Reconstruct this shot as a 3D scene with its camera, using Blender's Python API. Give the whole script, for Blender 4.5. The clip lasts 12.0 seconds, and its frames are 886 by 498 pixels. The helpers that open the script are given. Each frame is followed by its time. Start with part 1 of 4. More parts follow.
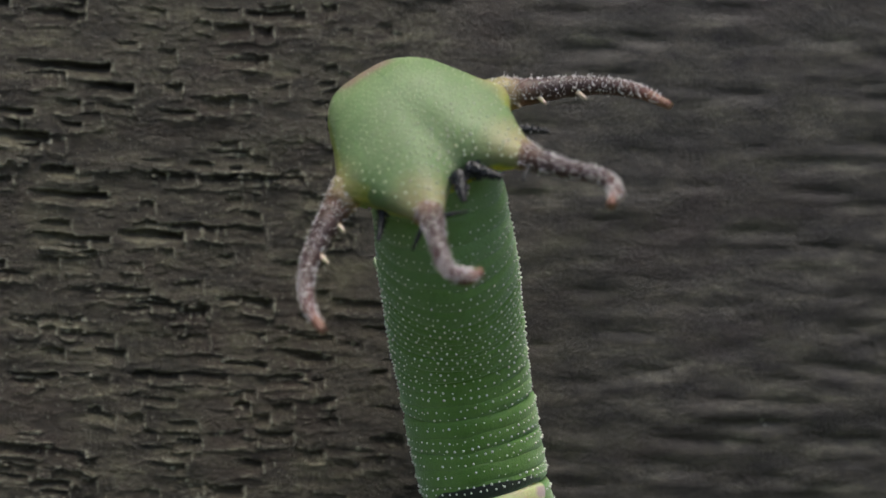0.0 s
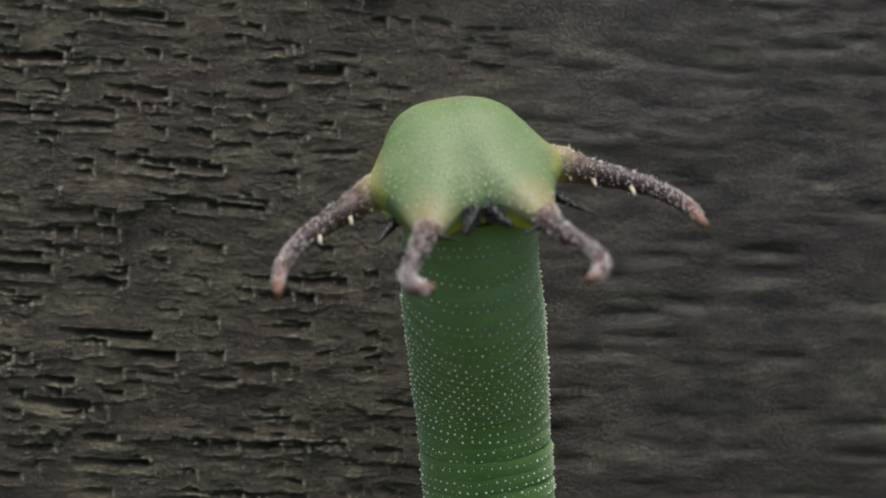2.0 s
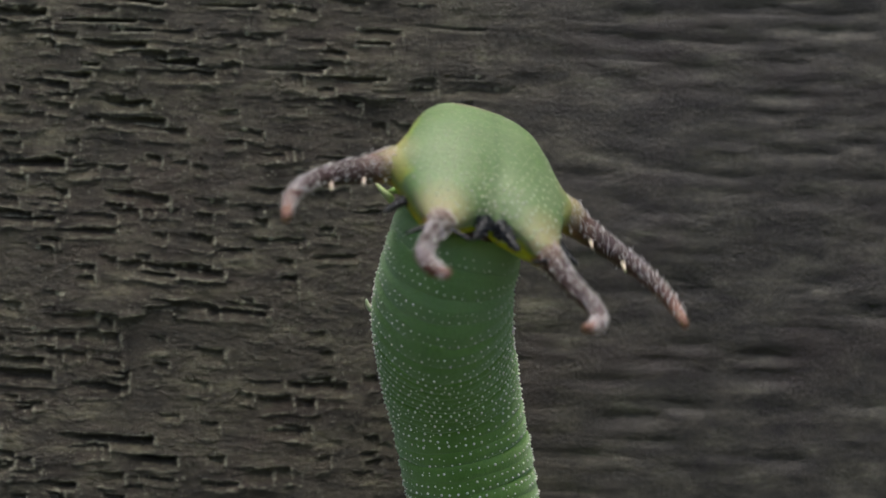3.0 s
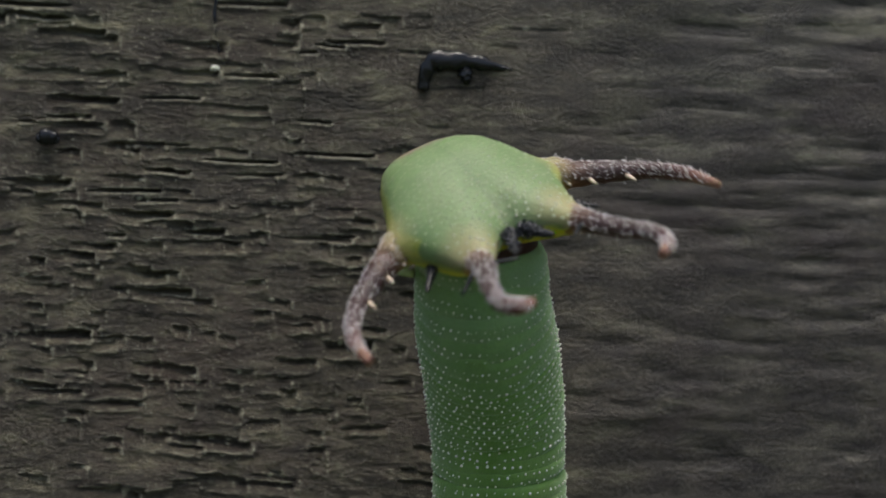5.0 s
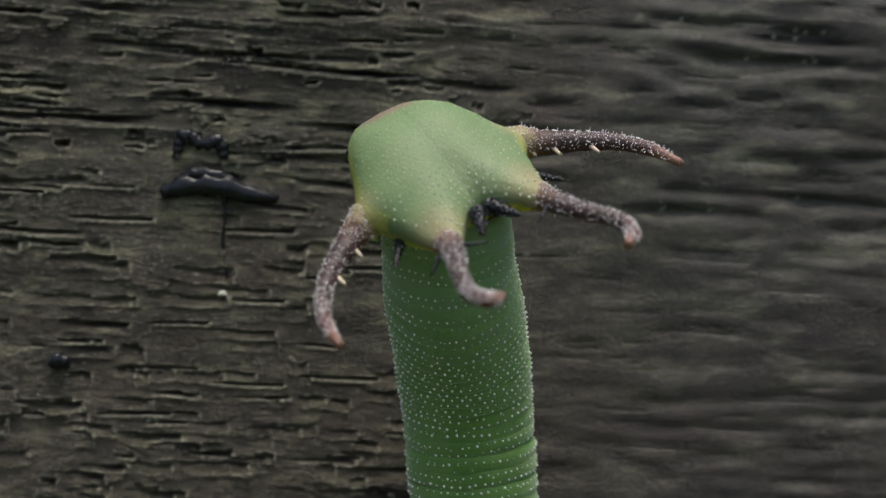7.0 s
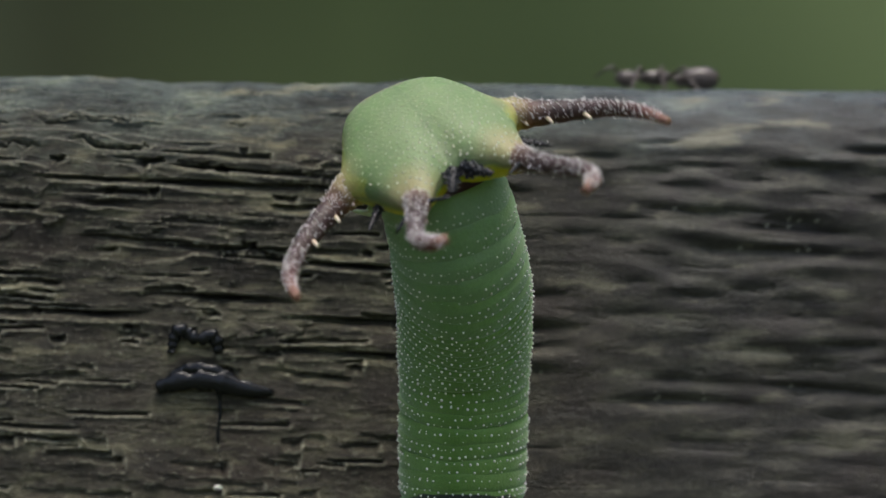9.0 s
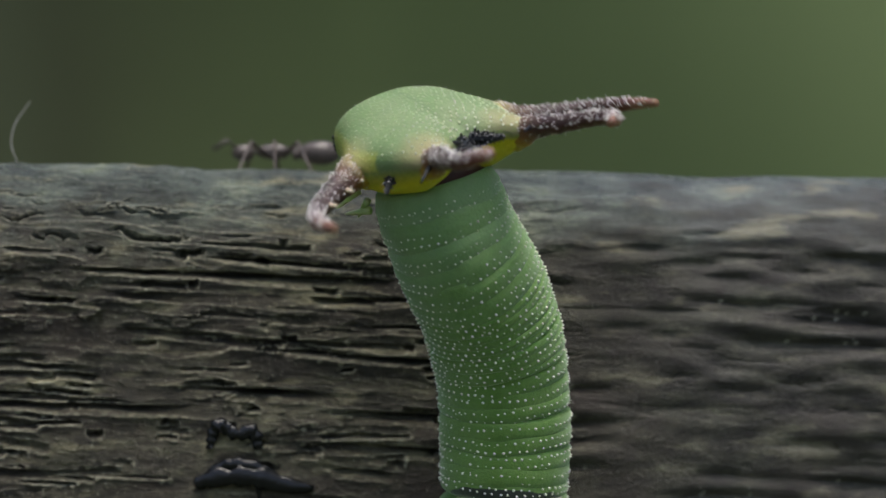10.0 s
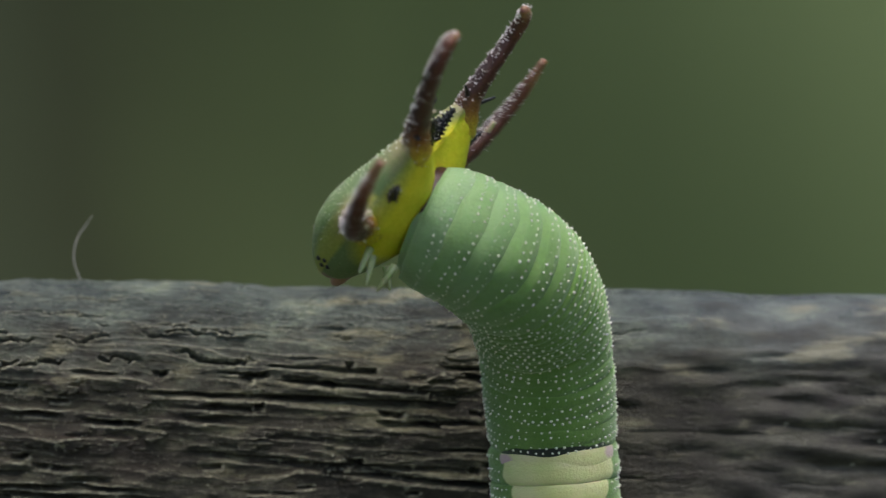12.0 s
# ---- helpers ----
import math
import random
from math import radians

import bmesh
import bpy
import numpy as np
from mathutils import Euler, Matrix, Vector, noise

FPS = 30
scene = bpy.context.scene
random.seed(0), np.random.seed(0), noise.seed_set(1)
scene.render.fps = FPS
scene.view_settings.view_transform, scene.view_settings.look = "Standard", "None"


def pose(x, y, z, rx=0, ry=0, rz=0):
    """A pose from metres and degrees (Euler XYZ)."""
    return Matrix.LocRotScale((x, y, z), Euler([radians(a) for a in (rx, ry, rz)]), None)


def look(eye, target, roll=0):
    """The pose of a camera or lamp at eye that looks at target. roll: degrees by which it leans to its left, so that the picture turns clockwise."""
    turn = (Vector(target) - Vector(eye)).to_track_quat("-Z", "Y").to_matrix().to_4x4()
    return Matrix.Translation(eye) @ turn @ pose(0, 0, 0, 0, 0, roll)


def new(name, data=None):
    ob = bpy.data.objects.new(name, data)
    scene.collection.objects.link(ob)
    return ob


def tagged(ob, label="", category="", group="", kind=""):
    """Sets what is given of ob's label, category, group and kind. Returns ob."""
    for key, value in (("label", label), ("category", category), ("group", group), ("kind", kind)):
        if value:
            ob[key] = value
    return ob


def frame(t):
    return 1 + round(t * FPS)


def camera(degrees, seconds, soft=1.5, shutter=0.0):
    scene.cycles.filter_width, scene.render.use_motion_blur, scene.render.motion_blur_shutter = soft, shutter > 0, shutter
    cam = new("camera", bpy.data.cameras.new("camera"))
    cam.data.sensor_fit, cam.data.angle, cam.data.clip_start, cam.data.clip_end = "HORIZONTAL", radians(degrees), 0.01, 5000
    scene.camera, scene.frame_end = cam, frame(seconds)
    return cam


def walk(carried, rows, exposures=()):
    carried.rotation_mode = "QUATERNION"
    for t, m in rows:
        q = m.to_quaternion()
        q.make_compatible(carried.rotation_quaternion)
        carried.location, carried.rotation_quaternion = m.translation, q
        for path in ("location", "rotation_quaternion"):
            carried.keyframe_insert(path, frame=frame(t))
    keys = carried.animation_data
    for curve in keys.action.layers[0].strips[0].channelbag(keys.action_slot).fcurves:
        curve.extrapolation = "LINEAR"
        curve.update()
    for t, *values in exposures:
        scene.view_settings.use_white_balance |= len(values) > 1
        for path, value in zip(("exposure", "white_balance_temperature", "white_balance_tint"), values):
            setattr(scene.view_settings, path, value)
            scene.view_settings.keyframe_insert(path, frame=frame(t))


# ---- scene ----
cam = camera(30.0, 12.0, soft=1.25, shutter=0.4)
cam.data.dof.use_dof = True
cam.data.dof.focus_distance = 0.0670
cam.data.dof.aperture_fstop = 48.0
walk(cam, [
    (0, look((-0.00000, -0.07260, 0.00001), (0.00305, -0.00267, 0.00033), -0.01)),
    (0.5, look((-0.00047, -0.07294, 0.00341), (0.00258, -0.00301, 0.00374), 0.08)),
    (1, look((-0.00106, -0.07286, 0.00669), (0.00199, -0.00293, 0.00702), 0.01)),
    (1.5, look((-0.00160, -0.07243, 0.00924), (0.00145, -0.00250, 0.00957), 0.01)),
    (2, look((-0.00182, -0.07253, 0.01166), (0.00123, -0.00259, 0.01199), -0.02)),
    (2.5, look((-0.00172, -0.07298, 0.01392), (0.00134, -0.00305, 0.01425), -0.00)),
    (3, look((-0.00182, -0.07293, 0.01628), (0.00123, -0.00299, 0.01661), -0.02)),
    (3.2, look((-0.00197, -0.07289, 0.01709), (0.00109, -0.00296, 0.01741), 0.02)),
    (4.8, look((-0.00250, -0.07168, 0.02306), (0.00055, -0.00175, 0.02339), -0.25)),
    (5, look((-0.00305, -0.07223, 0.02373), (-0.00000, -0.00229, 0.02406), -0.20)),
    (5.5, look((-0.00370, -0.07307, 0.02576), (-0.00065, -0.00314, 0.02609), 0.21)),
    (6, look((-0.00380, -0.07283, 0.02827), (-0.00075, -0.00290, 0.02860), -0.01)),
    (6.5, look((-0.00334, -0.07290, 0.03081), (-0.00028, -0.00297, 0.03113), 0.05)),
    (7, look((-0.00320, -0.07404, 0.03362), (-0.00015, -0.00411, 0.03395), 0.10)),
    (7.2, look((-0.00326, -0.07381, 0.03469), (-0.00020, -0.00388, 0.03502), 0.02)),
    (8.8, look((-0.00310, -0.07478, 0.04151), (-0.00005, -0.00485, 0.04184), -0.02)),
    (9, look((-0.00296, -0.07423, 0.04224), (0.00009, -0.00430, 0.04257), -0.14)),
    (9.5, look((-0.00326, -0.07365, 0.04414), (-0.00021, -0.00372, 0.04447), -0.07)),
    (10, look((-0.00480, -0.07307, 0.04639), (-0.00175, -0.00314, 0.04672), -0.04)),
    (10.5, look((-0.00623, -0.07281, 0.04835), (-0.00318, -0.00288, 0.04867), -0.01)),
    (11, look((-0.00669, -0.07297, 0.05003), (-0.00364, -0.00304, 0.05036), 0.03)),
    (11.5, look((-0.00679, -0.07302, 0.05114), (-0.00374, -0.00308, 0.05147), 0.09)),
    (12, look((-0.00772, -0.07283, 0.05182), (-0.00467, -0.00289, 0.05215), 0.16)),
], exposures=[(0.0, -0.12), (8.0, -0.12), (10.5, 0.0), (12.0, -0.02)])

# ---- light: a grey sky through an opening in the trees ----
world = bpy.data.worlds.new("overcast_sky")
scene.world = world
world.use_nodes = True
nt = world.node_tree
sky = nt.nodes.new("ShaderNodeTexSky")
sky.sky_type = "NISHITA"
sky.sun_disc = False
sky.sun_elevation = radians(78)
sky.sun_rotation = radians(167)
sky.air_density, sky.dust_density, sky.ozone_density = 1.0, 4.0, 1.5
nt.links.new(sky.outputs[0], nt.nodes["Background"].inputs[0])
nt.nodes["Background"].inputs[1].default_value = 0.17

sun = new("sun", bpy.data.lights.new("sun", "SUN"))
sun.data.energy = 2.7
sun.data.angle = radians(28)
sun.data.color = (1.0, 0.955, 0.88)
sun.matrix_world = look((0.10, -0.44, 2.1), (0, 0, 0))

MM = 0.001


# ---- materials ----
def material(name, rough=0.6, metal=0.0, sss=0.0, sss_radius=(0.3, 0.6, 0.2), spec=0.4):
    m = bpy.data.materials.new(name)
    m.use_nodes = True
    b = m.node_tree.nodes["Principled BSDF"]
    b.inputs["Roughness"].default_value = rough
    b.inputs["Metallic"].default_value = metal
    b.inputs["Specular IOR Level"].default_value = spec
    if sss:
        b.inputs["Subsurface Weight"].default_value = sss
        b.inputs["Subsurface Radius"].default_value = sss_radius
        b.inputs["Subsurface Scale"].default_value = 0.0012
    return m, m.node_tree, b


def coords(t, scale=(1, 1, 1)):
    """Object coordinates in millimetres, stretched by scale."""
    tc = t.nodes.new("ShaderNodeTexCoord")
    mp = t.nodes.new("ShaderNodeMapping")
    mp.inputs["Scale"].default_value = [1000 * s for s in scale]
    t.links.new(tc.outputs["Object"], mp.inputs["Vector"])
    return mp.outputs[0]


def noise_tex(t, vec, scale, detail=4.0, rough=0.6):
    n = t.nodes.new("ShaderNodeTexNoise")
    n.inputs["Scale"].default_value = scale
    n.inputs["Detail"].default_value = detail
    n.inputs["Roughness"].default_value = rough
    t.links.new(vec, n.inputs["Vector"])
    return n.outputs["Fac"]


def cells(t, vec, scale):
    n = t.nodes.new("ShaderNodeTexVoronoi")
    n.inputs["Scale"].default_value = scale
    t.links.new(vec, n.inputs["Vector"])
    return n.outputs["Distance"]


def ramp(t, fac, *stops):
    r = t.nodes.new("ShaderNodeValToRGB")
    el = r.color_ramp.elements
    while len(el) < len(stops):
        el.new(0.5)
    for e, (p, c) in zip(el, stops):
        e.position, e.color = p, (*c, 1)
    t.links.new(fac, r.inputs[0])
    return r.outputs[0]


def mix(t, a, b, fac, mode="MIX"):
    n = t.nodes.new("ShaderNodeMix")
    n.data_type, n.blend_type = "RGBA", mode
    for s, v in (("Factor", fac), ("A", a), ("B", b)):
        i = [k for k in n.inputs if k.name == s and k.type == ("VALUE" if s == "Factor" else "RGBA")][0]
        if isinstance(v, bpy.types.NodeSocket):
            t.links.new(v, i)
        else:
            i.default_value = v if s == "Factor" else (*v, 1)
    return [o for o in n.outputs if o.type == "RGBA"][0]


def bump(t, b, height, strength, distance):
    n = t.nodes.new("ShaderNodeBump")
    n.inputs["Strength"].default_value = strength
    n.inputs["Distance"].default_value = distance
    t.links.new(height, n.inputs["Height"])
    t.links.new(n.outputs[0], b.inputs["Normal"])


def skin(name, dark, light, scale=1.2, rough=0.5, sss=0.35, fine=9.0):
    m, t, b = material(name, rough, 0, sss)
    v = coords(t)
    big = noise_tex(t, v, scale, 3)
    small = noise_tex(t, v, fine, 3)
    c = ramp(t, big, (0.3, dark), (0.7, light))
    c = mix(t, c, ramp(t, small, (0.35, [k * 0.8 for k in dark]), (0.65, [min(1, k * 1.15) for k in light])), 0.35)
    t.links.new(c, b.inputs["Base Color"])
    bump(t, b, small, 0.35, 0.00008)
    return m


def make_wood():
    m, t, b = material("weathered_wood", 0.5, spec=0.45)
    vv = coords(t)
    streak = noise_tex(t, coords(t, (0.30, 1, 1)), 0.9, 6, 0.7)
    blot = noise_tex(t, coords(t, (0.55, 1, 1)), 0.22, 5, 0.65)
    grain = noise_tex(t, coords(t, (0.4, 1, 1)), 9.0, 5, 0.75)
    speck = noise_tex(t, vv, 7.5, 2, 0.5)
    moss = noise_tex(t, coords(t, (0.45, 1, 1)), 0.42, 6, 0.72)
    mott = noise_tex(t, coords(t, (0.5, 1, 1)), 1.2, 7, 0.78)
    c = ramp(t, streak, (0.36, (0.030, 0.026, 0.025)), (0.48, (0.058, 0.050, 0.045)), (0.58, (0.098, 0.088, 0.074)), (0.69, (0.17, 0.158, 0.124)))
    c = mix(t, c, ramp(t, mott, (0.36, (0.55, 0.52, 0.53)), (0.5, (1.02, 1.01, 0.98)), (0.63, (1.6, 1.58, 1.48))), 0.9, "MULTIPLY")
    # purplish-brown damp patches and olive lichen bloom
    c = mix(t, c, (0.060, 0.042, 0.040), ramp(t, blot, (0.50, (0, 0, 0)), (0.66, (0.7, 0.7, 0.7))))
    c = mix(t, c, (0.115, 0.110, 0.072), ramp(t, moss, (0.54, (0, 0, 0)), (0.70, (0.5, 0.5, 0.5))))
    # dark sooty stains in the layered wood of the upper half
    soot = noise_tex(t, coords(t, (0.3, 1, 1)), 0.5, 4, 0.6)
    tc = t.nodes.new("ShaderNodeTexCoord")
    sep = t.nodes.new("ShaderNodeSeparateXYZ")
    t.links.new(tc.outputs["Object"], sep.inputs[0])
    def maths(op, a, k1, k2=0.0, clamp=False):
        n = t.nodes.new("ShaderNodeMath")
        n.operation, n.use_clamp = op, clamp
        for i, v in enumerate((a, k1, k2)):
            if isinstance(v, bpy.types.NodeSocket):
                t.links.new(v, n.inputs[i])
            else:
                n.inputs[i].default_value = v
        return n.outputs[0]
    high = maths("MULTIPLY_ADD", sep.outputs["Z"], 160.0, -6.0, True)
    c = mix(t, c, (0.66, 0.62, 0.65), mix(t, (0, 0, 0), ramp(t, soot, (0.44, (0, 0, 0)), (0.55, (1, 1, 1))), high), "MULTIPLY")
    # mottled bluish-grey tone along the upper edge
    rise = maths("MULTIPLY_ADD", sep.outputs["Z"], 330.0, -15.3)
    wob = maths("ADD", rise, maths("MULTIPLY_ADD", moss, 2.4, -1.2), 0, True)
    grey = ramp(t, moss, (0.36, (0.026, 0.028, 0.032)), (0.47, (0.076, 0.081, 0.091)), (0.57, (0.142, 0.148, 0.155)), (0.68, (0.29, 0.287, 0.25)))
    c = mix(t, c, grey, wob)
    algae = maths("MULTIPLY_ADD", sep.outputs["Z"], 30.0, -0.72, True)
    c = mix(t, c, (0.78, 0.97, 0.87), maths("MULTIPLY", algae, 0.85), "MULTIPLY")
    # pale streaks of fresh wood where the upper face has flaked
    fresh = noise_tex(t, coords(t, (0.32, 1, 1)), 0.75, 5, 0.6)
    flaked = maths("MULTIPLY_ADD", sep.outputs["Z"], 60.0, -1.3, True)
    c = mix(t, c, (0.29, 0.272, 0.195), mix(t, (0, 0, 0), ramp(t, fresh, (0.565, (0, 0, 0)), (0.67, (0.7, 0.7, 0.7))), flaked))
    # lens blur towards +x put into the colour: specks, grain and bumps fade
    blur_side = maths("MULTIPLY_ADD", sep.outputs["X"], 90.0, maths("MULTIPLY_ADD", blot, 0.8, -0.3), True)
    # raised edges and specks: pale worn fibres, with lit rims and glints painted in
    geo = t.nodes.new("ShaderNodeNewGeometry")
    worn_lit = ramp(t, geo.outputs["Pointiness"], (0.508, (0, 0, 0)), (0.56, (0.9, 0.9, 0.9)))
    c = mix(t, c, (0.40, 0.39, 0.34), mix(t, (0, 0, 0), worn_lit, ramp(t, grain, (0.35, (0.3, 0.3, 0.3)), (0.6, (1, 1, 1)))))
    c = mix(t, c, (0.38, 0.37, 0.33), mix(t, ramp(t, speck, (0.66, (0, 0, 0)), (0.73, (0.6, 0.6, 0.6))), (0, 0, 0), blur_side))
    c = mix(t, c, ramp(t, grain, (0.3, (0.49, 0.5, 0.485)), (0.7, (1.36, 1.4, 1.34))), maths("MULTIPLY_ADD", blur_side, -0.45, 0.85), "MULTIPLY")
    # colour darkened here and raised opposite, to offset the relief's uneven self-shade
    c = mix(t, c, (0.78, 0.78, 0.76), blur_side, "MULTIPLY")
    c = mix(t, c, (1.29, 1.25, 1.09), maths("SUBTRACT", 1.0, blur_side), "MULTIPLY")
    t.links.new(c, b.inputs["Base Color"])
    t.links.new(mix(t, ramp(t, moss, (0.38, (0.32, 0.32, 0.32)), (0.62, (0.58, 0.58, 0.58))), ramp(t, mott, (0.42, (0.2, 0.2, 0.2)), (0.6, (0.5, 0.5, 0.5))), wob), b.inputs["Roughness"])
    bump(t, b, mix(t, mix(t, grain, speck, 0.35), (0.5, 0.5, 0.5), maths("MULTIPLY", blur_side, 0.7)), 1.0, 0.00034)
    return m


WOOD = make_wood()


def make_face():
    """Apple green; the mesh stores the buff horn roots, the yellow flush of the back and the rosy mouth."""
    m, t, b = material("face_green", 0.52, 0, 0.4, spec=0.32)
    v = coords(t)
    big, small, fine = noise_tex(t, v, 0.45, 3), noise_tex(t, v, 5.0, 4, 0.7), noise_tex(t, v, 14.0, 2)
    c = ramp(t, big, (0.3, (0.138, 0.222, 0.086)), (0.7, (0.196, 0.272, 0.126)))
    c = mix(t, c, ramp(t, small, (0.35, (0.82, 0.86, 0.80)), (0.65, (1.1, 1.08, 1.12))), 0.6, "MULTIPLY")
    seeds = cells(t, v, 7.0)
    c = mix(t, c, (0.36, 0.43, 0.25), ramp(t, seeds, (0.12, (0.4, 0.4, 0.4)), (0.34, (0, 0, 0))))
    sep = t.nodes.new("ShaderNodeSeparateXYZ")
    t.links.new(v, sep.inputs[0])
    ab = t.nodes.new("ShaderNodeMath")
    ab.operation = "ABSOLUTE"
    t.links.new(sep.outputs["X"], ab.inputs[0])
    # the midline groove's shade, put into the colour
    groove = ramp(t, ab.outputs[0], (0.0, (0.75, 0.8, 0.75)), (0.14, (1, 1, 1)))
    c = mix(t, c, groove, 0.8, "MULTIPLY")

    def stored(name, lo, hi, top=1.0):
        at = t.nodes.new("ShaderNodeAttribute")
        at.attribute_name = name
        k = t.nodes.new("ShaderNodeMath")
        k.operation = "MULTIPLY_ADD"
        k.inputs[1].default_value = 0.16
        t.links.new(small, k.inputs[0])
        t.links.new(at.outputs["Fac"], k.inputs[2])
        return ramp(t, k.outputs[0], (lo + 0.08, (0, 0, 0)), (hi + 0.08, (top, top, top)))
    c = mix(t, c, ramp(t, small, (0.3, (0.68, 0.66, 0.02)), (0.7, (0.82, 0.77, 0.05))), stored("flush", 0.15, 0.9))
    c = mix(t, c, (0.39, 0.31, 0.165), stored("root", 0.35, 1.0, 0.9))
    c = mix(t, c, (0.23, 0.145, 0.115), stored("rosy", 0.2, 1.0, 0.85))
    t.links.new(c, b.inputs["Base Color"])
    h = mix(t, small, ramp(t, seeds, (0.0, (1, 1, 1)), (0.5, (0, 0, 0))), 0.8)
    bump(t, b, h, 0.25, 0.00006)
    return m


FACE = make_face()


def make_body():
    """Leaf-green skin, paler and bloomed in patches, with a cream saddle whose extent is stored in the mesh."""
    m, t, b = material("body_skin", 0.56, 0, 0.45, spec=0.3)
    v = coords(t)
    big, small, edge = noise_tex(t, v, 0.45, 3), noise_tex(t, v, 8.0, 3), noise_tex(t, v, 2.2, 4)
    b.inputs["Sheen Weight"].default_value = 0.6
    b.inputs["Sheen Tint"].default_value = (0.78, 1.0, 0.72, 1)
    b.inputs["Sheen Roughness"].default_value = 0.55
    c = ramp(t, big, (0.3, (0.104, 0.232, 0.030)), (0.7, (0.172, 0.325, 0.068)))
    c = mix(t, c, ramp(t, small, (0.35, (0.75, 0.78, 0.75)), (0.65, (1.15, 1.1, 1.15))), 0.6, "MULTIPLY")

    def stored(name, lo, hi, wob=0.5):
        at = t.nodes.new("ShaderNodeAttribute")
        at.attribute_name = name
        k = t.nodes.new("ShaderNodeMath")
        k.operation = "MULTIPLY_ADD"
        k.inputs[1].default_value = wob
        t.links.new(edge, k.inputs[0])
        t.links.new(at.outputs["Fac"], k.inputs[2])
        return ramp(t, k.outputs[0], (lo + wob * 0.5, (0, 0, 0)), (hi + wob * 0.5, (1, 1, 1)))
    patch = mix(t, ramp(t, big, (0.3, (0.62, 0.67, 0.26)), (0.7, (0.78, 0.78, 0.42))), (0.62, 0.44, 0.45), stored("rosy", 0.25, 0.6))
    c = mix(t, c, (0.27, 0.41, 0.24), mix(t, (0, 0, 0), stored("bloom", 0.0, 1.0, 0.4), 0.75))
    c = mix(t, c, patch, stored("cream", 0.4, 0.6, 0.3))
    c = mix(t, c, (0.008, 0.012, 0.010), stored("ink", 0.4, 0.6, 0.2))
    t.links.new(c, b.inputs["Base Color"])
    bump(t, b, small, 0.4, 0.00008)
    return m


BODY = make_body()
DOT = skin("tubercle_white", (0.72, 0.80, 0.58), (0.86, 0.90, 0.74), 3, 0.4, 0.3, 12)


def make_horn():
    """Green at the root, then buff, red-brown and a rusty tip; the place along the horn is stored in its mesh."""
    m, t, b = material("horn_skin", 0.34, 0, 0.2)
    at = t.nodes.new("ShaderNodeAttribute")
    at.attribute_name = "along"
    v = coords(t)
    n1, n2 = noise_tex(t, v, 2.2, 3), noise_tex(t, v, 11.0, 3)
    j = t.nodes.new("ShaderNodeMath")
    j.operation = "MULTIPLY_ADD"
    j.inputs[1].default_value = 0.14
    t.links.new(n1, j.inputs[0])
    t.links.new(at.outputs["Fac"], j.inputs[2])
    c = ramp(t, j.outputs[0], (0.18, (0.31, 0.33, 0.15)), (0.28, (0.33, 0.27, 0.14)), (0.37, (0.15, 0.088, 0.06)), (0.48, (0.052, 0.030, 0.028)), (0.80, (0.056, 0.028, 0.025)), (0.93, (0.11, 0.042, 0.033)), (1.06, (0.24, 0.125, 0.09)))
    back = t.nodes.new("ShaderNodeAttribute")
    back.attribute_name = "back"
    # the rear is redder; its orange tip holds the light shining through
    c = mix(t, c, ramp(t, j.outputs[0], (0.4, (0.085, 0.030, 0.022)), (0.7, (0.12, 0.042, 0.025)), (0.9, (0.20, 0.075, 0.04)), (1.05, (0.40, 0.20, 0.11))), mix(t, (0, 0, 0), (0.8, 0.8, 0.8), back.outputs["Fac"]))
    c = mix(t, c, ramp(t, j.outputs[0], (0.20, (0.62, 0.56, 0.03)), (0.36, (0.45, 0.20, 0.03))), mix(t, (0, 0, 0), ramp(t, j.outputs[0], (0.28, (1, 1, 1)), (0.46, (0, 0, 0))), back.outputs["Fac"]))
    c = mix(t, c, ramp(t, n2, (0.35, (0.6, 0.6, 0.6)), (0.65, (1.3, 1.25, 1.25))), 0.7, "MULTIPLY")
    t.links.new(c, b.inputs["Base Color"])
    bump(t, b, n2, 0.5, 0.0001)
    return m


HORN = make_horn()
SEED = skin("face_granule", (0.58, 0.64, 0.42), (0.72, 0.77, 0.56), 3.0, 0.35, 0.3, 10)
GRAIN = skin("horn_granule", (0.80, 0.76, 0.72), (0.92, 0.89, 0.86), 4.0, 0.3, 0.1, 14)
PALE = skin("pale_spine", (0.55, 0.44, 0.31), (0.66, 0.57, 0.43), 4.0, 0.35, 0.2, 14)
BLACK = skin("black_spine", (0.006, 0.007, 0.009), (0.014, 0.016, 0.020), 4.0, 0.34, 0.0, 14)
MAROON = skin("neck_maroon", (0.032, 0.008, 0.009), (0.065, 0.016, 0.016), 2.0, 0.4, 0.1, 8)
ROSE = skin("mouth_rose", (0.36, 0.20, 0.16), (0.46, 0.28, 0.22), 2.0, 0.4, 0.2, 8)
TAR = skin("black_resin", (0.004, 0.005, 0.006), (0.009, 0.010, 0.012), 1.5, 0.24, 0.0, 5)
ANT = skin("ant_brown", (0.065, 0.052, 0.046), (0.12, 0.10, 0.09), 1.0, 0.25, 0.0, 6)
LEG = skin("leg_pale", (0.36, 0.41, 0.28), (0.46, 0.50, 0.37), 1.0, 0.45, 0.3, 6)
CHEEK = skin("cheek_pale_green", (0.38, 0.47, 0.22), (0.48, 0.56, 0.30), 1.0, 0.4, 0.3, 6)
FIBRE = skin("grey_fibre", (0.25, 0.25, 0.22), (0.32, 0.32, 0.30), 1.0, 0.6, 0.0, 6)


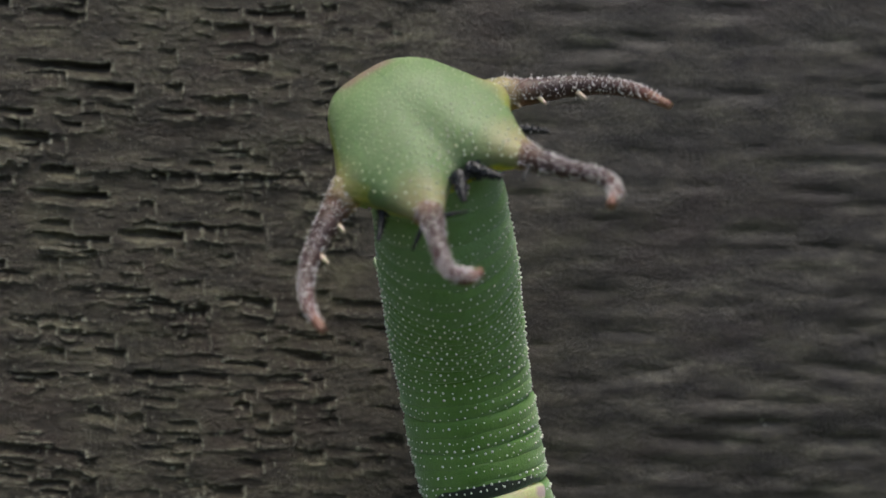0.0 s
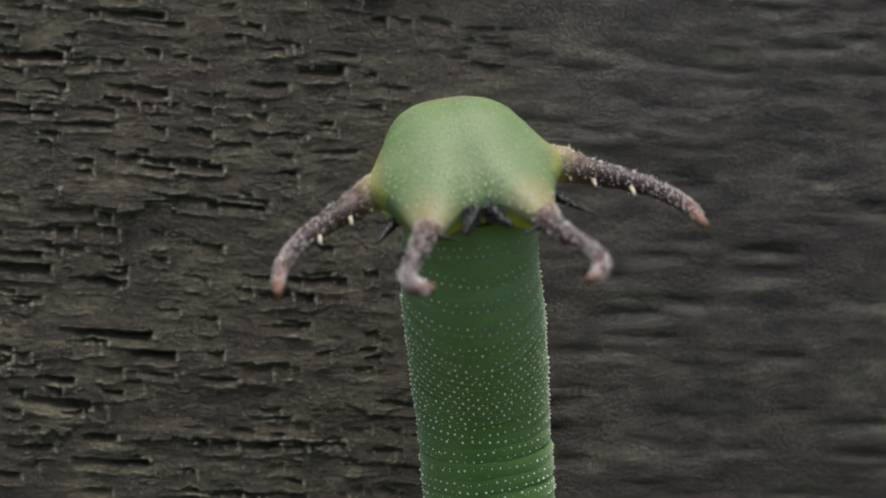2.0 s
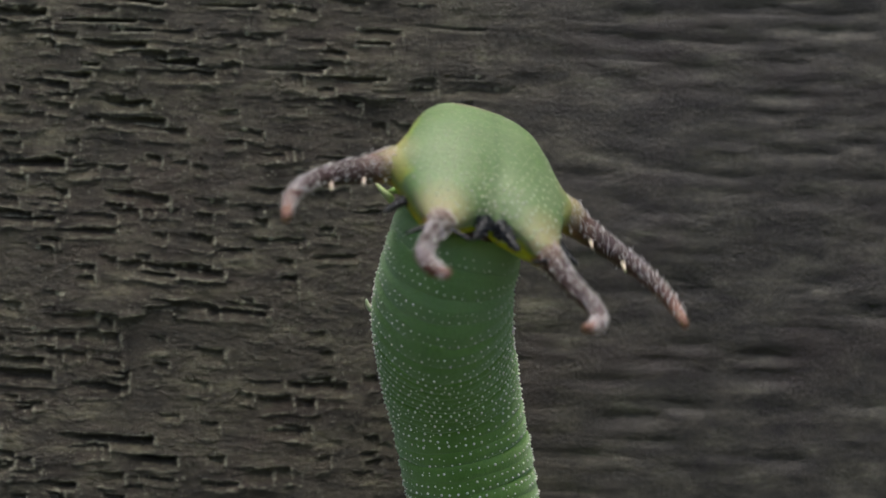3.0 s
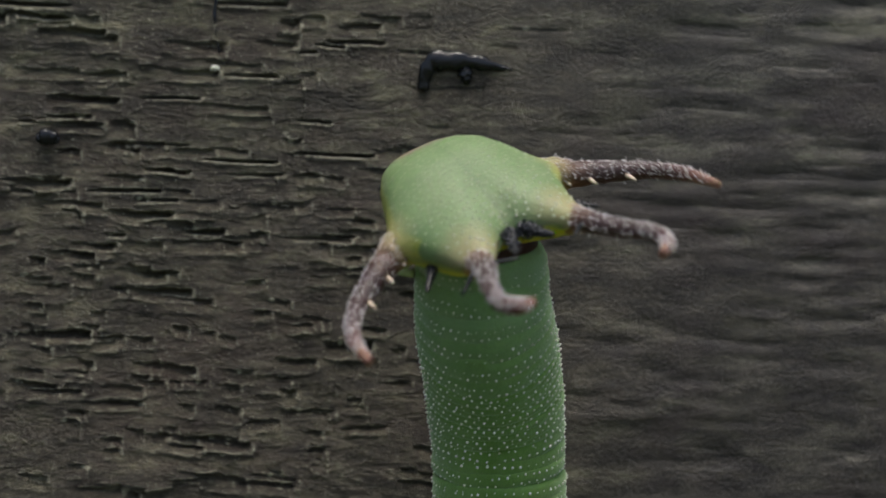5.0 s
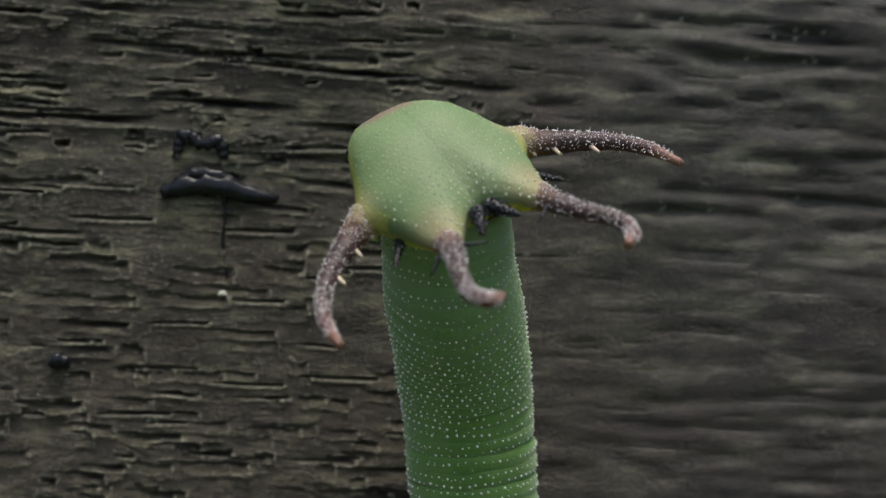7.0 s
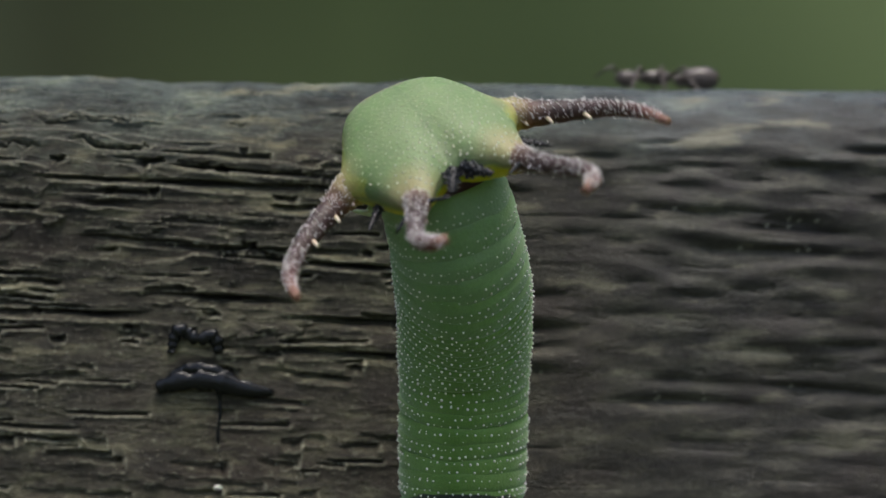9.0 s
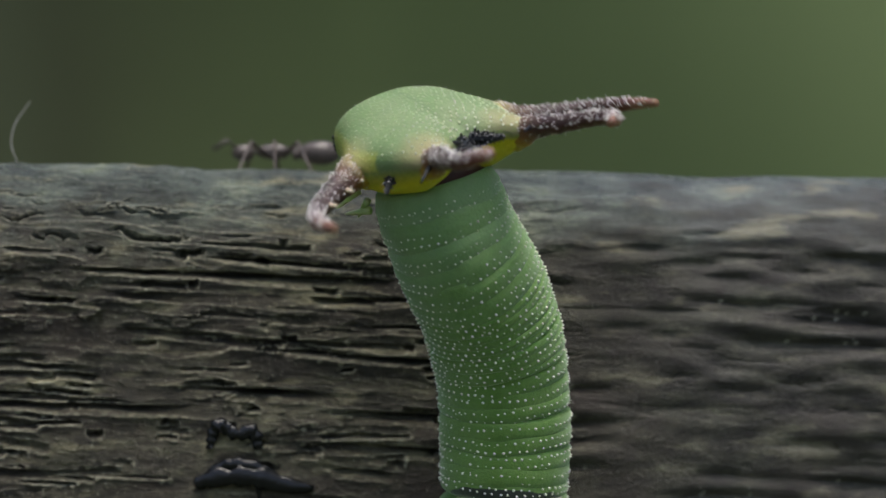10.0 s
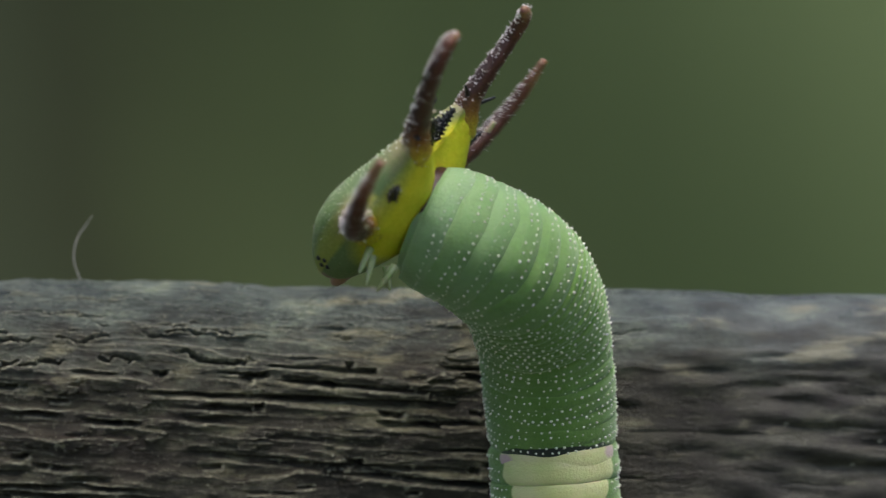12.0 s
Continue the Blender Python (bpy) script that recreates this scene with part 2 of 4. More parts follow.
def make_ground():
    m, t, b = material("forest_floor", 0.9)
    v = coords(t, (0.001, 0.001, 0.001))
    c = ramp(t, noise_tex(t, v, 3.0, 6), (0.35, (0.03, 0.028, 0.018)), (0.6, (0.05, 0.07, 0.025)))
    t.links.new(c, b.inputs["Base Color"])
    return m


def make_backdrop():
    """Far foliage: dark green at the left, growing lighter to the right."""
    m, t, b = material("distant_foliage", 0.9)
    v = coords(t, (0.001, 0.001, 0.001))
    n = noise_tex(t, v, 0.8, 2)
    sep = t.nodes.new("ShaderNodeSeparateXYZ")
    t.links.new(v, sep.inputs[0])
    along, place = t.nodes.new("ShaderNodeMath"), t.nodes.new("ShaderNodeMath")
    along.operation = place.operation = "MULTIPLY_ADD"
    along.inputs[1].default_value, along.inputs[2].default_value = 0.4545, 0.40
    t.links.new(sep.outputs["X"], along.inputs[0])
    place.inputs[1].default_value = 0.2
    t.links.new(n, place.inputs[0])
    t.links.new(along.outputs[0], place.inputs[2])
    c = ramp(t, place.outputs[0], (0.0, (0.058, 0.076, 0.040)), (0.16, (0.050, 0.062, 0.028)), (0.48, (0.150, 0.198, 0.078)), (1.0, (0.158, 0.216, 0.088)))
    t.links.new(c, b.inputs["Base Color"])
    return m


# ---- mesh helpers ----
def finish(bm, mats, smooth=True):
    bmesh.ops.recalc_face_normals(bm, faces=bm.faces)
    me = bpy.data.meshes.new("mesh")
    bm.to_mesh(me)
    bm.free()
    for k in mats:
        me.materials.append(k)
    if smooth:
        me.polygons.foreach_set("use_smooth", [True] * len(me.polygons))
    return me


def part(name, me, parent, label="", kind=""):
    ob = new(name, me)
    ob.parent = parent
    tagged(ob, label, kind=kind)
    return ob


def spline(points, n):
    """n points along a smooth curve through the given ones."""
    p = [Vector(q) for q in points]
    p = [p[0] * 2 - p[1]] + p + [p[-1] * 2 - p[-2]]
    out = []
    for i in range(n):
        u = i / (n - 1) * (len(p) - 3)
        k = min(int(u), len(p) - 4)
        f = u - k
        a, b, c, d = p[k:k + 4]
        out.append(0.5 * ((2 * b) + (c - a) * f + (2 * a - 5 * b + 4 * c - d) * f * f + (3 * b - a - 3 * c + d) * f ** 3))
    return out


def tube(bm, pts, radii, sides=12, mat=0):
    """A closed tube along pts (mm) with the given radii (mm); mat: one index or a function of the place along it."""
    rings = []
    up = Vector((0.13, 0.21, 0.97))
    for i, p in enumerate(pts):
        d = (pts[min(i + 1, len(pts) - 1)] - pts[max(i - 1, 0)]).normalized()
        a = d.cross(up).normalized()
        up = a.cross(d)
        r = radii[i]
        rings.append([bm.verts.new((p + (a * math.cos(k * math.tau / sides) + up * math.sin(k * math.tau / sides)) * r) * MM) for k in range(sides)])
    for i in range(len(rings) - 1):
        for k in range(sides):
            f = bm.faces.new((rings[i][k], rings[i][(k + 1) % sides], rings[i + 1][(k + 1) % sides], rings[i + 1][k]))
            f.material_index = mat(i / (len(rings) - 1)) if callable(mat) else mat
    for r, e in ((rings[0], 0.0), (rings[-1], 1.0)):
        f = bm.faces.new(r)
        f.material_index = mat(e) if callable(mat) else mat
    return rings


def cone(bm, foot, tip, r, sides=7, mat=0, blunt=0.25):
    foot, tip = Vector(foot), Vector(tip)
    pts = [foot, foot.lerp(tip, 0.4), foot.lerp(tip, 0.8), tip]
    tube(bm, pts, [r, r * 0.75, r * (0.45 + blunt * 0.3), r * blunt], sides, mat)


def pimple(bm, p, n, r, h, sides=6, mat=0):
    """A low rounded wart of radius r and height h at p (mm), standing along n."""
    n = n.normalized()
    a = n.orthogonal().normalized()
    b = n.cross(a)
    lo = [bm.verts.new((p - n * r * 0.2 + (a * math.cos(k * math.tau / sides) + b * math.sin(k * math.tau / sides)) * r) * MM) for k in range(sides)]
    hi = [bm.verts.new((p + n * h * 0.65 + (a * math.cos(k * math.tau / sides) + b * math.sin(k * math.tau / sides)) * r * 0.65) * MM) for k in range(sides)]
    top = bm.verts.new((p + n * h) * MM)
    for k in range(sides):
        j = (k + 1) % sides
        for f in (bm.faces.new((lo[k], lo[j], hi[j], hi[k])), bm.faces.new((hi[k], hi[j], top))):
            f.material_index = mat


def interp(u, xs, ys):
    return float(np.interp(u, xs, ys))


# ---- the wooden rail ----
X0, X1, NX = -28.0, 26.0, 690
Z0, ZT = -46.0, 50.6
ROUND_Z, ROUND_Y = 4.4, 3.6


def relief():
    """Depth of the weathered front in mm over (row along the profile, column along x)."""
    rng = np.random.default_rng(7)
    ns = 1380
    s = np.linspace(-14.0, ZT - ROUND_Z, 1180)
    arc = np.linspace(0, 1, ns - 1180 + 1)[1:]
    x = np.linspace(X0, X1, NX)
    back = np.linspace(0, 1, 61)[1:]
    zz = np.concatenate([s, ZT - ROUND_Z + np.sin(arc * math.pi / 2) * ROUND_Z, ZT - 0.9 * back ** 1.5])
    yy = np.concatenate([np.zeros(len(s)), (1 - np.cos(arc * math.pi / 2)) * ROUND_Y, ROUND_Y + 9.0 * back])
    run = np.concatenate([s, ZT - ROUND_Z + arc * 6.3, ZT - ROUND_Z + 6.3 + 9.0 * back])
    h = np.zeros((len(run), NX))
    def cloud(cell_x, cell_z, seed):
        """Smooth random values in -1..1 with the given grain in mm."""
        r = np.random.default_rng(seed)
        gx, gz = int((X1 - X0) / cell_x) + 4, int((run[-1] - run[0]) / cell_z) + 4
        g = r.uniform(-1, 1, (gz, gx))
        fx, fz = (x - X0) / cell_x, (run - run[0]) / cell_z
        ix, iz = fx.astype(int), fz.astype(int)
        tx, tz = fx - ix, fz - iz
        tx, tz = tx * tx * (3 - 2 * tx), tz * tz * (3 - 2 * tz)
        top = g[iz][:, ix] * (1 - tx) + g[iz][:, ix + 1] * tx
        low = g[iz + 1][:, ix] * (1 - tx) + g[iz + 1][:, ix + 1] * tx
        return top * (1 - tz)[:, None] + low * tz[:, None]

    # layered, torn growth rings: each layer overhangs the next, more so towards the top
    slope = run[:, None] + (0.03 + 0.055 * np.clip((run - 28) / 12, 0, 1))[:, None] * x[None, :]
    upper = 0.95 * np.clip((run - 37.5) / 5, 0.05, 1) * np.clip((ZT + 1 - run) / 3.5, 0.12, 1)
    for period, amp, seed in ((2.6, 0.30, 1), (1.25, 0.17, 2), (0.62, 0.08, 3)):
        ph = (slope + 0.55 * period * cloud(7, 2.2, seed) + 0.22 * period * cloud(1.6, 0.8, seed + 10)) / period
        saw = ph - np.floor(ph)
        edge = np.clip(saw / 0.88, 0, 1) ** 1.5 * np.clip((1 - saw) / 0.10, 0, 1)
        h += amp * upper[:, None] * np.clip(0.45 + 0.9 * cloud(5, 1.4, seed + 20), 0, 1.2) * (edge - 0.4)
    h += 0.10 * cloud(9, 3.5, 31) + 0.03 * cloud(2.5, 0.7, 32) + 0.022 * cloud(1.1, 0.42, 33) + 0.022 * cloud(0.45, 0.2, 34) + 0.012 * cloud(0.25, 0.12, 35)

    def pit(cx, cz, ln, th, depth, tilt, soft, seam=False):
        i0, i1 = np.searchsorted(run, cz - th * 2.4), np.searchsorted(run, cz + th * 1.4)
        j0, j1 = np.searchsorted(x, cx - ln * 0.62), np.searchsorted(x, cx + ln * 0.62)
        if i1 - i0 < 2 or j1 - j0 < 2:
            return
        u = (x[j0:j1][None, :] - cx) / ln + 0.5
        wob = (1.3 if seam else 1.0) * (0.10 * np.sin(u * 5 + cx * 3) + 0.05 * np.sin(u * 13 + cz * 5) + 0.02 * np.sin(u * 29 + cx * 7))
        v = (run[i0:i1][:, None] - cz + tilt * (x[j0:j1][None, :] - cx)) / th + wob
        along = np.clip(u / 0.8, 0, 1) ** 0.6 * np.clip((1.0 - u) * ln / 0.14, 0, 1)
        if seam:
            along = np.clip(u / 0.25, 0, 1) * np.clip((1 - u) / 0.25, 0, 1) * (0.75 + 0.25 * np.sin(u * 9 + cx))
        top = np.clip((0.5 - v) * th / 0.06, 0, 1)
        low = np.clip((v + 0.8) / soft, 0, 1) ** 1.7
        lip = np.exp(-((v + 1.05) * th / 0.10) ** 2) * np.clip(u / 0.25, 0, 1) * np.clip((1.06 - u) / 0.06, 0, 1)
        end = np.exp(-((u - 1.0) * ln / 0.10 - 1.0) ** 2) * np.exp(-((v + 0.3) / 0.7) ** 2)
        h[i0:i1, j0:j1] += -depth * along * top * low + 0.05 * lip + (0.0 if seam else 0.06) * end

    def plate(cx, cz, ln, th, lift, tilt):
        """A low flake with a torn lower and right edge."""
        i0, i1 = np.searchsorted(run, cz - th), np.searchsorted(run, cz + th)
        j0, j1 = np.searchsorted(x, cx - ln), np.searchsorted(x, cx + ln)
        if i1 - i0 < 2 or j1 - j0 < 2:
            return
        u = (x[j0:j1][None, :] - cx) / ln
        v = (run[i0:i1][:, None] - cz + tilt * (x[j0:j1][None, :] - cx)) / th
        ragged = 0.22 * np.sin(v * 6 + cx) + 0.12 * np.sin(v * 15 + cz)
        step = 0.2 * np.sin(u * 5 + cz) + 0.12 * np.sign(np.sin(u * 9 + cx))
        a = np.clip((0.7 + ragged - u) * ln / 0.08, 0, 1) * np.clip((u + 0.95) / 0.9, 0, 1)
        c = np.clip((v + 0.6 + step) * th / 0.07, 0, 1) * np.clip((0.95 - v) / 0.8, 0, 1)
        h[i0:i1, j0:j1] += lift * a * c

    for k in range(620):
        cz = rng.uniform(-14, ZT - ROUND_Z + 3)
        if rng.random() < (0.9 if cz < 38 else 0.3):
            continue
        plate(rng.uniform(X0, X1), cz, rng.uniform(0.8, 3.6), rng.uniform(0.3, 1.1), rng.uniform(0.04, 0.16), rng.normal(0.04, 0.02))
    for k in range(1700):
        cx, cz = rng.uniform(X0, X1), rng.uniform(-14, ZT - ROUND_Z + 1)
        up = np.clip((cz - 22) / 14, 0, 1)
        right = np.clip((cx + 2) / 8, 0, 1)
        if rng.random() < 0.6 * up + 0.1 * right + 0.4 * (cz > 38):
            continue
        ln = (0.7 + 2.0 * rng.random() ** 2.2) * (1 + 0.3 * up + 0.4 * right)
        th = rng.uniform(0.26, 0.54) * (1 - 0.1 * up)
        pit(cx, cz, ln, th, rng.uniform(0.10, 0.36), rng.normal(0.04, 0.03), rng.uniform(0.9, 1.5))
    # thin crisp slots of the upper half
    for k in range(100):
        cz = 24 + 17 * rng.random()
        ln = 0.8 + 3.4 * rng.random() ** 2
        pit(rng.uniform(X0, X1), cz, ln, rng.uniform(0.11, 0.2), rng.uniform(0.2, 0.5), rng.normal(0.045, 0.015), 0.6)
    # short ragged slots in the layered wood
    for k in range(190):
        pit(rng.uniform(X0, X1), rng.uniform(37, 47), 0.5 + 2.6 * rng.random() ** 1.8, rng.uniform(0.14, 0.36), rng.uniform(0.25, 0.65), rng.normal(0.05, 0.03), 0.6, k % 3 > 0)
    # long open seams towards the top
    for k in range(46):
        cz = 34 + 12.5 * rng.random() ** 0.75
        pit(rng.uniform(X0, X1), cz, 2.5 + 9 * rng.random() ** 1.6, rng.uniform(0.16, 0.46), rng.uniform(0.4, 0.85), rng.normal(0.06, 0.015), 1.0, True)
    for k in range(130):
        pit(rng.uniform(X0, X1), rng.uniform(ZT - ROUND_Z - 1, ZT + 9), rng.uniform(0.5, 2.0), rng.uniform(0.10, 0.28), rng.uniform(0.06, 0.22), rng.normal(0.02, 0.04), 0.9, True)
    # the widest scars of the lower face
    for cx, cz, ln, th in ((-15.6, 5.3, 3.2, 0.5), (-18.0, 11.2, 4.6, 0.5), (-13.4, 8.3, 4.2, 0.45), (-11.4, 7.4, 2.2, 0.42), (-19.3, 8.8, 2.6, 0.6), (-9.6, 0.9, 2.9, 0.55), (-13.2, 2.7, 3.4, 0.4), (-16.6, 20.4, 2.8, 0.4), (-12.0, 22.2, 2.4, 0.4), (-16.0, 33.5, 3.0, 0.4), (-19.9, 34.2, 2.2, 0.4), (-15.5, 30.6, 3.1, 0.35), (-17.2, 27.0, 2.4, 0.4), (-13.0, 25.6, 2.8, 0.4)):
        pit(cx, cz, ln, th, 0.5, 0.03, 0.9)
    # jagged cracks in the grey upper edge
    def crack(xa, xb, z0, depth, width, seed):
        r = np.random.default_rng(seed)
        j0, j1 = np.searchsorted(x, xa), np.searchsorted(x, xb)
        path = z0 + np.cumsum(r.normal(0, 0.035, j1 - j0)) + 0.06 * np.sign(np.sin(np.arange(j1 - j0) * 0.31 + seed))
        fade = np.clip(np.minimum(np.arange(j1 - j0), np.arange(j1 - j0)[::-1]) / 8, 0, 1) * r.uniform(0.5, 1, j1 - j0)
        fade = fade * np.clip(2.2 * np.sin(np.arange(j1 - j0) * 0.13 + seed) + 1.2 * np.sin(np.arange(j1 - j0) * 0.047 + 2 * seed) + 1.9, 0, 1)
        wd = 0.5 * width * (0.6 + 0.8 * np.abs(np.sin(np.arange(j1 - j0) * 0.12 + seed)))
        d = (run[:, None] - path[None, :]) / wd[None, :]
        h[:, j0:j1] += -depth * fade * np.exp(-d * d) + 0.05 * depth * fade * np.exp(-((d + 2.0) / 0.8) ** 2)
    for xa, xb, z0, dp, wd in ((-24.5, -13.6, 48.0, 0.55, 0.10), (-24.0, -19.2, 49.3, 0.4, 0.07), (-21.6, -18.4, 50.2, 0.35, 0.06), (-20.0, -15.0, 48.9, 0.4, 0.08), (-27.0, -17.5, 47.2, 0.5, 0.12), (-16.5, -12.6, 47.4, 0.6, 0.14), (-9.5, -6.5, 48.2, 0.4, 0.1), (2.0, 6.0, 48.5, 0.4, 0.1), (7.5, 11.5, 47.6, 0.4, 0.12), (-2.0, 1.5, 47.2, 0.4, 0.1)):
        crack(xa, xb, z0, dp, wd, int(100 + xa * 3))
    # low swells that make the upper edge uneven
    swell = np.clip((run - (ZT - ROUND_Z - 2)) / 5, 0, 1)[:, None]
    h += swell * (-0.016 * (x + 20) + 0.10 * np.sin(x * 0.31 + 1) + 0.05 * np.sin(x * 0.83 + 2.2) + 0.035 * np.sin(x * 1.97 + 0.4) * np.sin(x * 0.6) + 0.02 * np.sin(x * 4.7))[None, :]
    # grain along the fibres and fine roughness
    rough = rng.normal(0, 1, h.shape)
    for n in range(2):
        rough = (rough + np.roll(rough, 1, 1) + np.roll(rough, -1, 1)) / 3
    rough = (rough + 0.5 * np.roll(rough, 1, 0) + 0.5 * np.roll(rough, -1, 0)) / 2
    h += 0.02 * rough
    # out-of-focus softness towards +x put into the shape: lower, softly rounded relief
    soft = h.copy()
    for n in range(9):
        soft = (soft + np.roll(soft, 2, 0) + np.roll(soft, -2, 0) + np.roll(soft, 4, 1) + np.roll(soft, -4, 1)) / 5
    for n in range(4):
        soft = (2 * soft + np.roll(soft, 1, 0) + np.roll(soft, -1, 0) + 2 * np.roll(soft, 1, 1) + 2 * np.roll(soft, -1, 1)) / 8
    blurred = 0.92 * np.clip((x + 3.5) / 9.0, 0, 1)[None, :]
    h = h * (1 - blurred) + soft * 0.95 * blurred
    return x, zz, yy, h, np.concatenate([np.zeros(len(s)), arc * math.pi / 2, np.full(len(back), math.pi / 2)])


def grid_mesh(co, ni, nj):
    """A sheet from ni x nj points."""
    me = bpy.data.meshes.new("mesh")
    i, j = np.meshgrid(np.arange(ni - 1), np.arange(nj - 1), indexing="ij")
    a = (i * nj + j).ravel()
    quads = np.stack([a, a + 1, a + nj + 1, a + nj], 1).astype(np.int32)
    me.vertices.add(ni * nj)
    me.vertices.foreach_set("co", co.astype(np.float32).ravel())
    me.loops.add(quads.size)
    me.loops.foreach_set("vertex_index", quads.ravel())
    me.polygons.add(len(quads))
    me.polygons.foreach_set("loop_start", np.arange(0, quads.size, 4, dtype=np.int32))
    me.polygons.foreach_set("use_smooth", np.ones(len(quads), dtype=bool))
    me.update(calc_edges=True)
    return me


def build_rail():
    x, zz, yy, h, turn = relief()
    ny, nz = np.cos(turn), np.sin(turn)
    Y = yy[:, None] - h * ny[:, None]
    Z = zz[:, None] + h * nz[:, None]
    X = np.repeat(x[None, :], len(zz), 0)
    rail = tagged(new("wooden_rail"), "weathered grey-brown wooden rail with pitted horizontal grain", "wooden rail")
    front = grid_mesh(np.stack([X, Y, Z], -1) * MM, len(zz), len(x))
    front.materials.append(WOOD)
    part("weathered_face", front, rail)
    # core: the body of the beam behind the weathered face, and its far runs to either side
    bm = bmesh.new()
    prof = [(0.0, -13.98), (0.0, Z0 + 3), (3, Z0), (42, Z0), (45, Z0 + 3), (45, 44.5), (41, 48.0), (24, 49.4)]
    top = [(ROUND_Y + 9.0, ZT - 0.92)]
    ring = prof + top
    va = [bm.verts.new((X0 * MM, a * MM, b * MM)) for a, b in ring]
    vb = [bm.verts.new((X1 * MM, a * MM, b * MM)) for a, b in ring]
    for k in range(len(ring) - 1):
        bm.faces.new((va[k], va[k + 1], vb[k + 1], vb[k]))
    me = finish(bm, [WOOD], False)
    part("beam_core", me, rail)
    for side, xa, xb in ((-1, -900, X0), (1, X1, 900)):
        bm = bmesh.new()
        arcp = [(ROUND_Y * (1 - math.cos(q * math.pi / 16)), ZT - ROUND_Z + ROUND_Z * math.sin(q * math.pi / 16)) for q in range(8, -1, -1)]
        ring = prof[1:] + [(ROUND_Y + 9.0, ZT - 0.9)] + arcp
        n = 40
        cols = []
        for i in range(n + 1):
            f = i / n
            px = xa + (xb - xa) * f
            cols.append([bm.verts.new((px * MM, (a + 0.25 * math.sin(px * 0.05 + b)) * MM if 0 < i < n else a * MM, b * MM)) for a, b in ring])
        for i in range(n):
            for k in range(len(ring)):
                bm.faces.new((cols[i][k], cols[i][(k + 1) % len(ring)], cols[i + 1][(k + 1) % len(ring)], cols[i + 1][k]))
        bm.faces.new(cols[0])
        bm.faces.new(cols[-1])
        part("beam_run", finish(bm, [WOOD], False), rail)
    return rail


# ---- the caterpillar ----
SPAN = 14.0        # neck to saddle, mm
PITCH = 0.721
N_FINE = 31
NECK = Vector((0, 0.6, 0.8))


def body_radius(s):
    r = interp(s, (0, 1, 2.5, 5, 9, 12, 16), (2.48, 2.64, 2.72, 2.85, 2.80, 2.78, 2.75))
    if s > 22:
        r *= max(0.18, 1 - ((s - 22) / 24) ** 2)
    return r


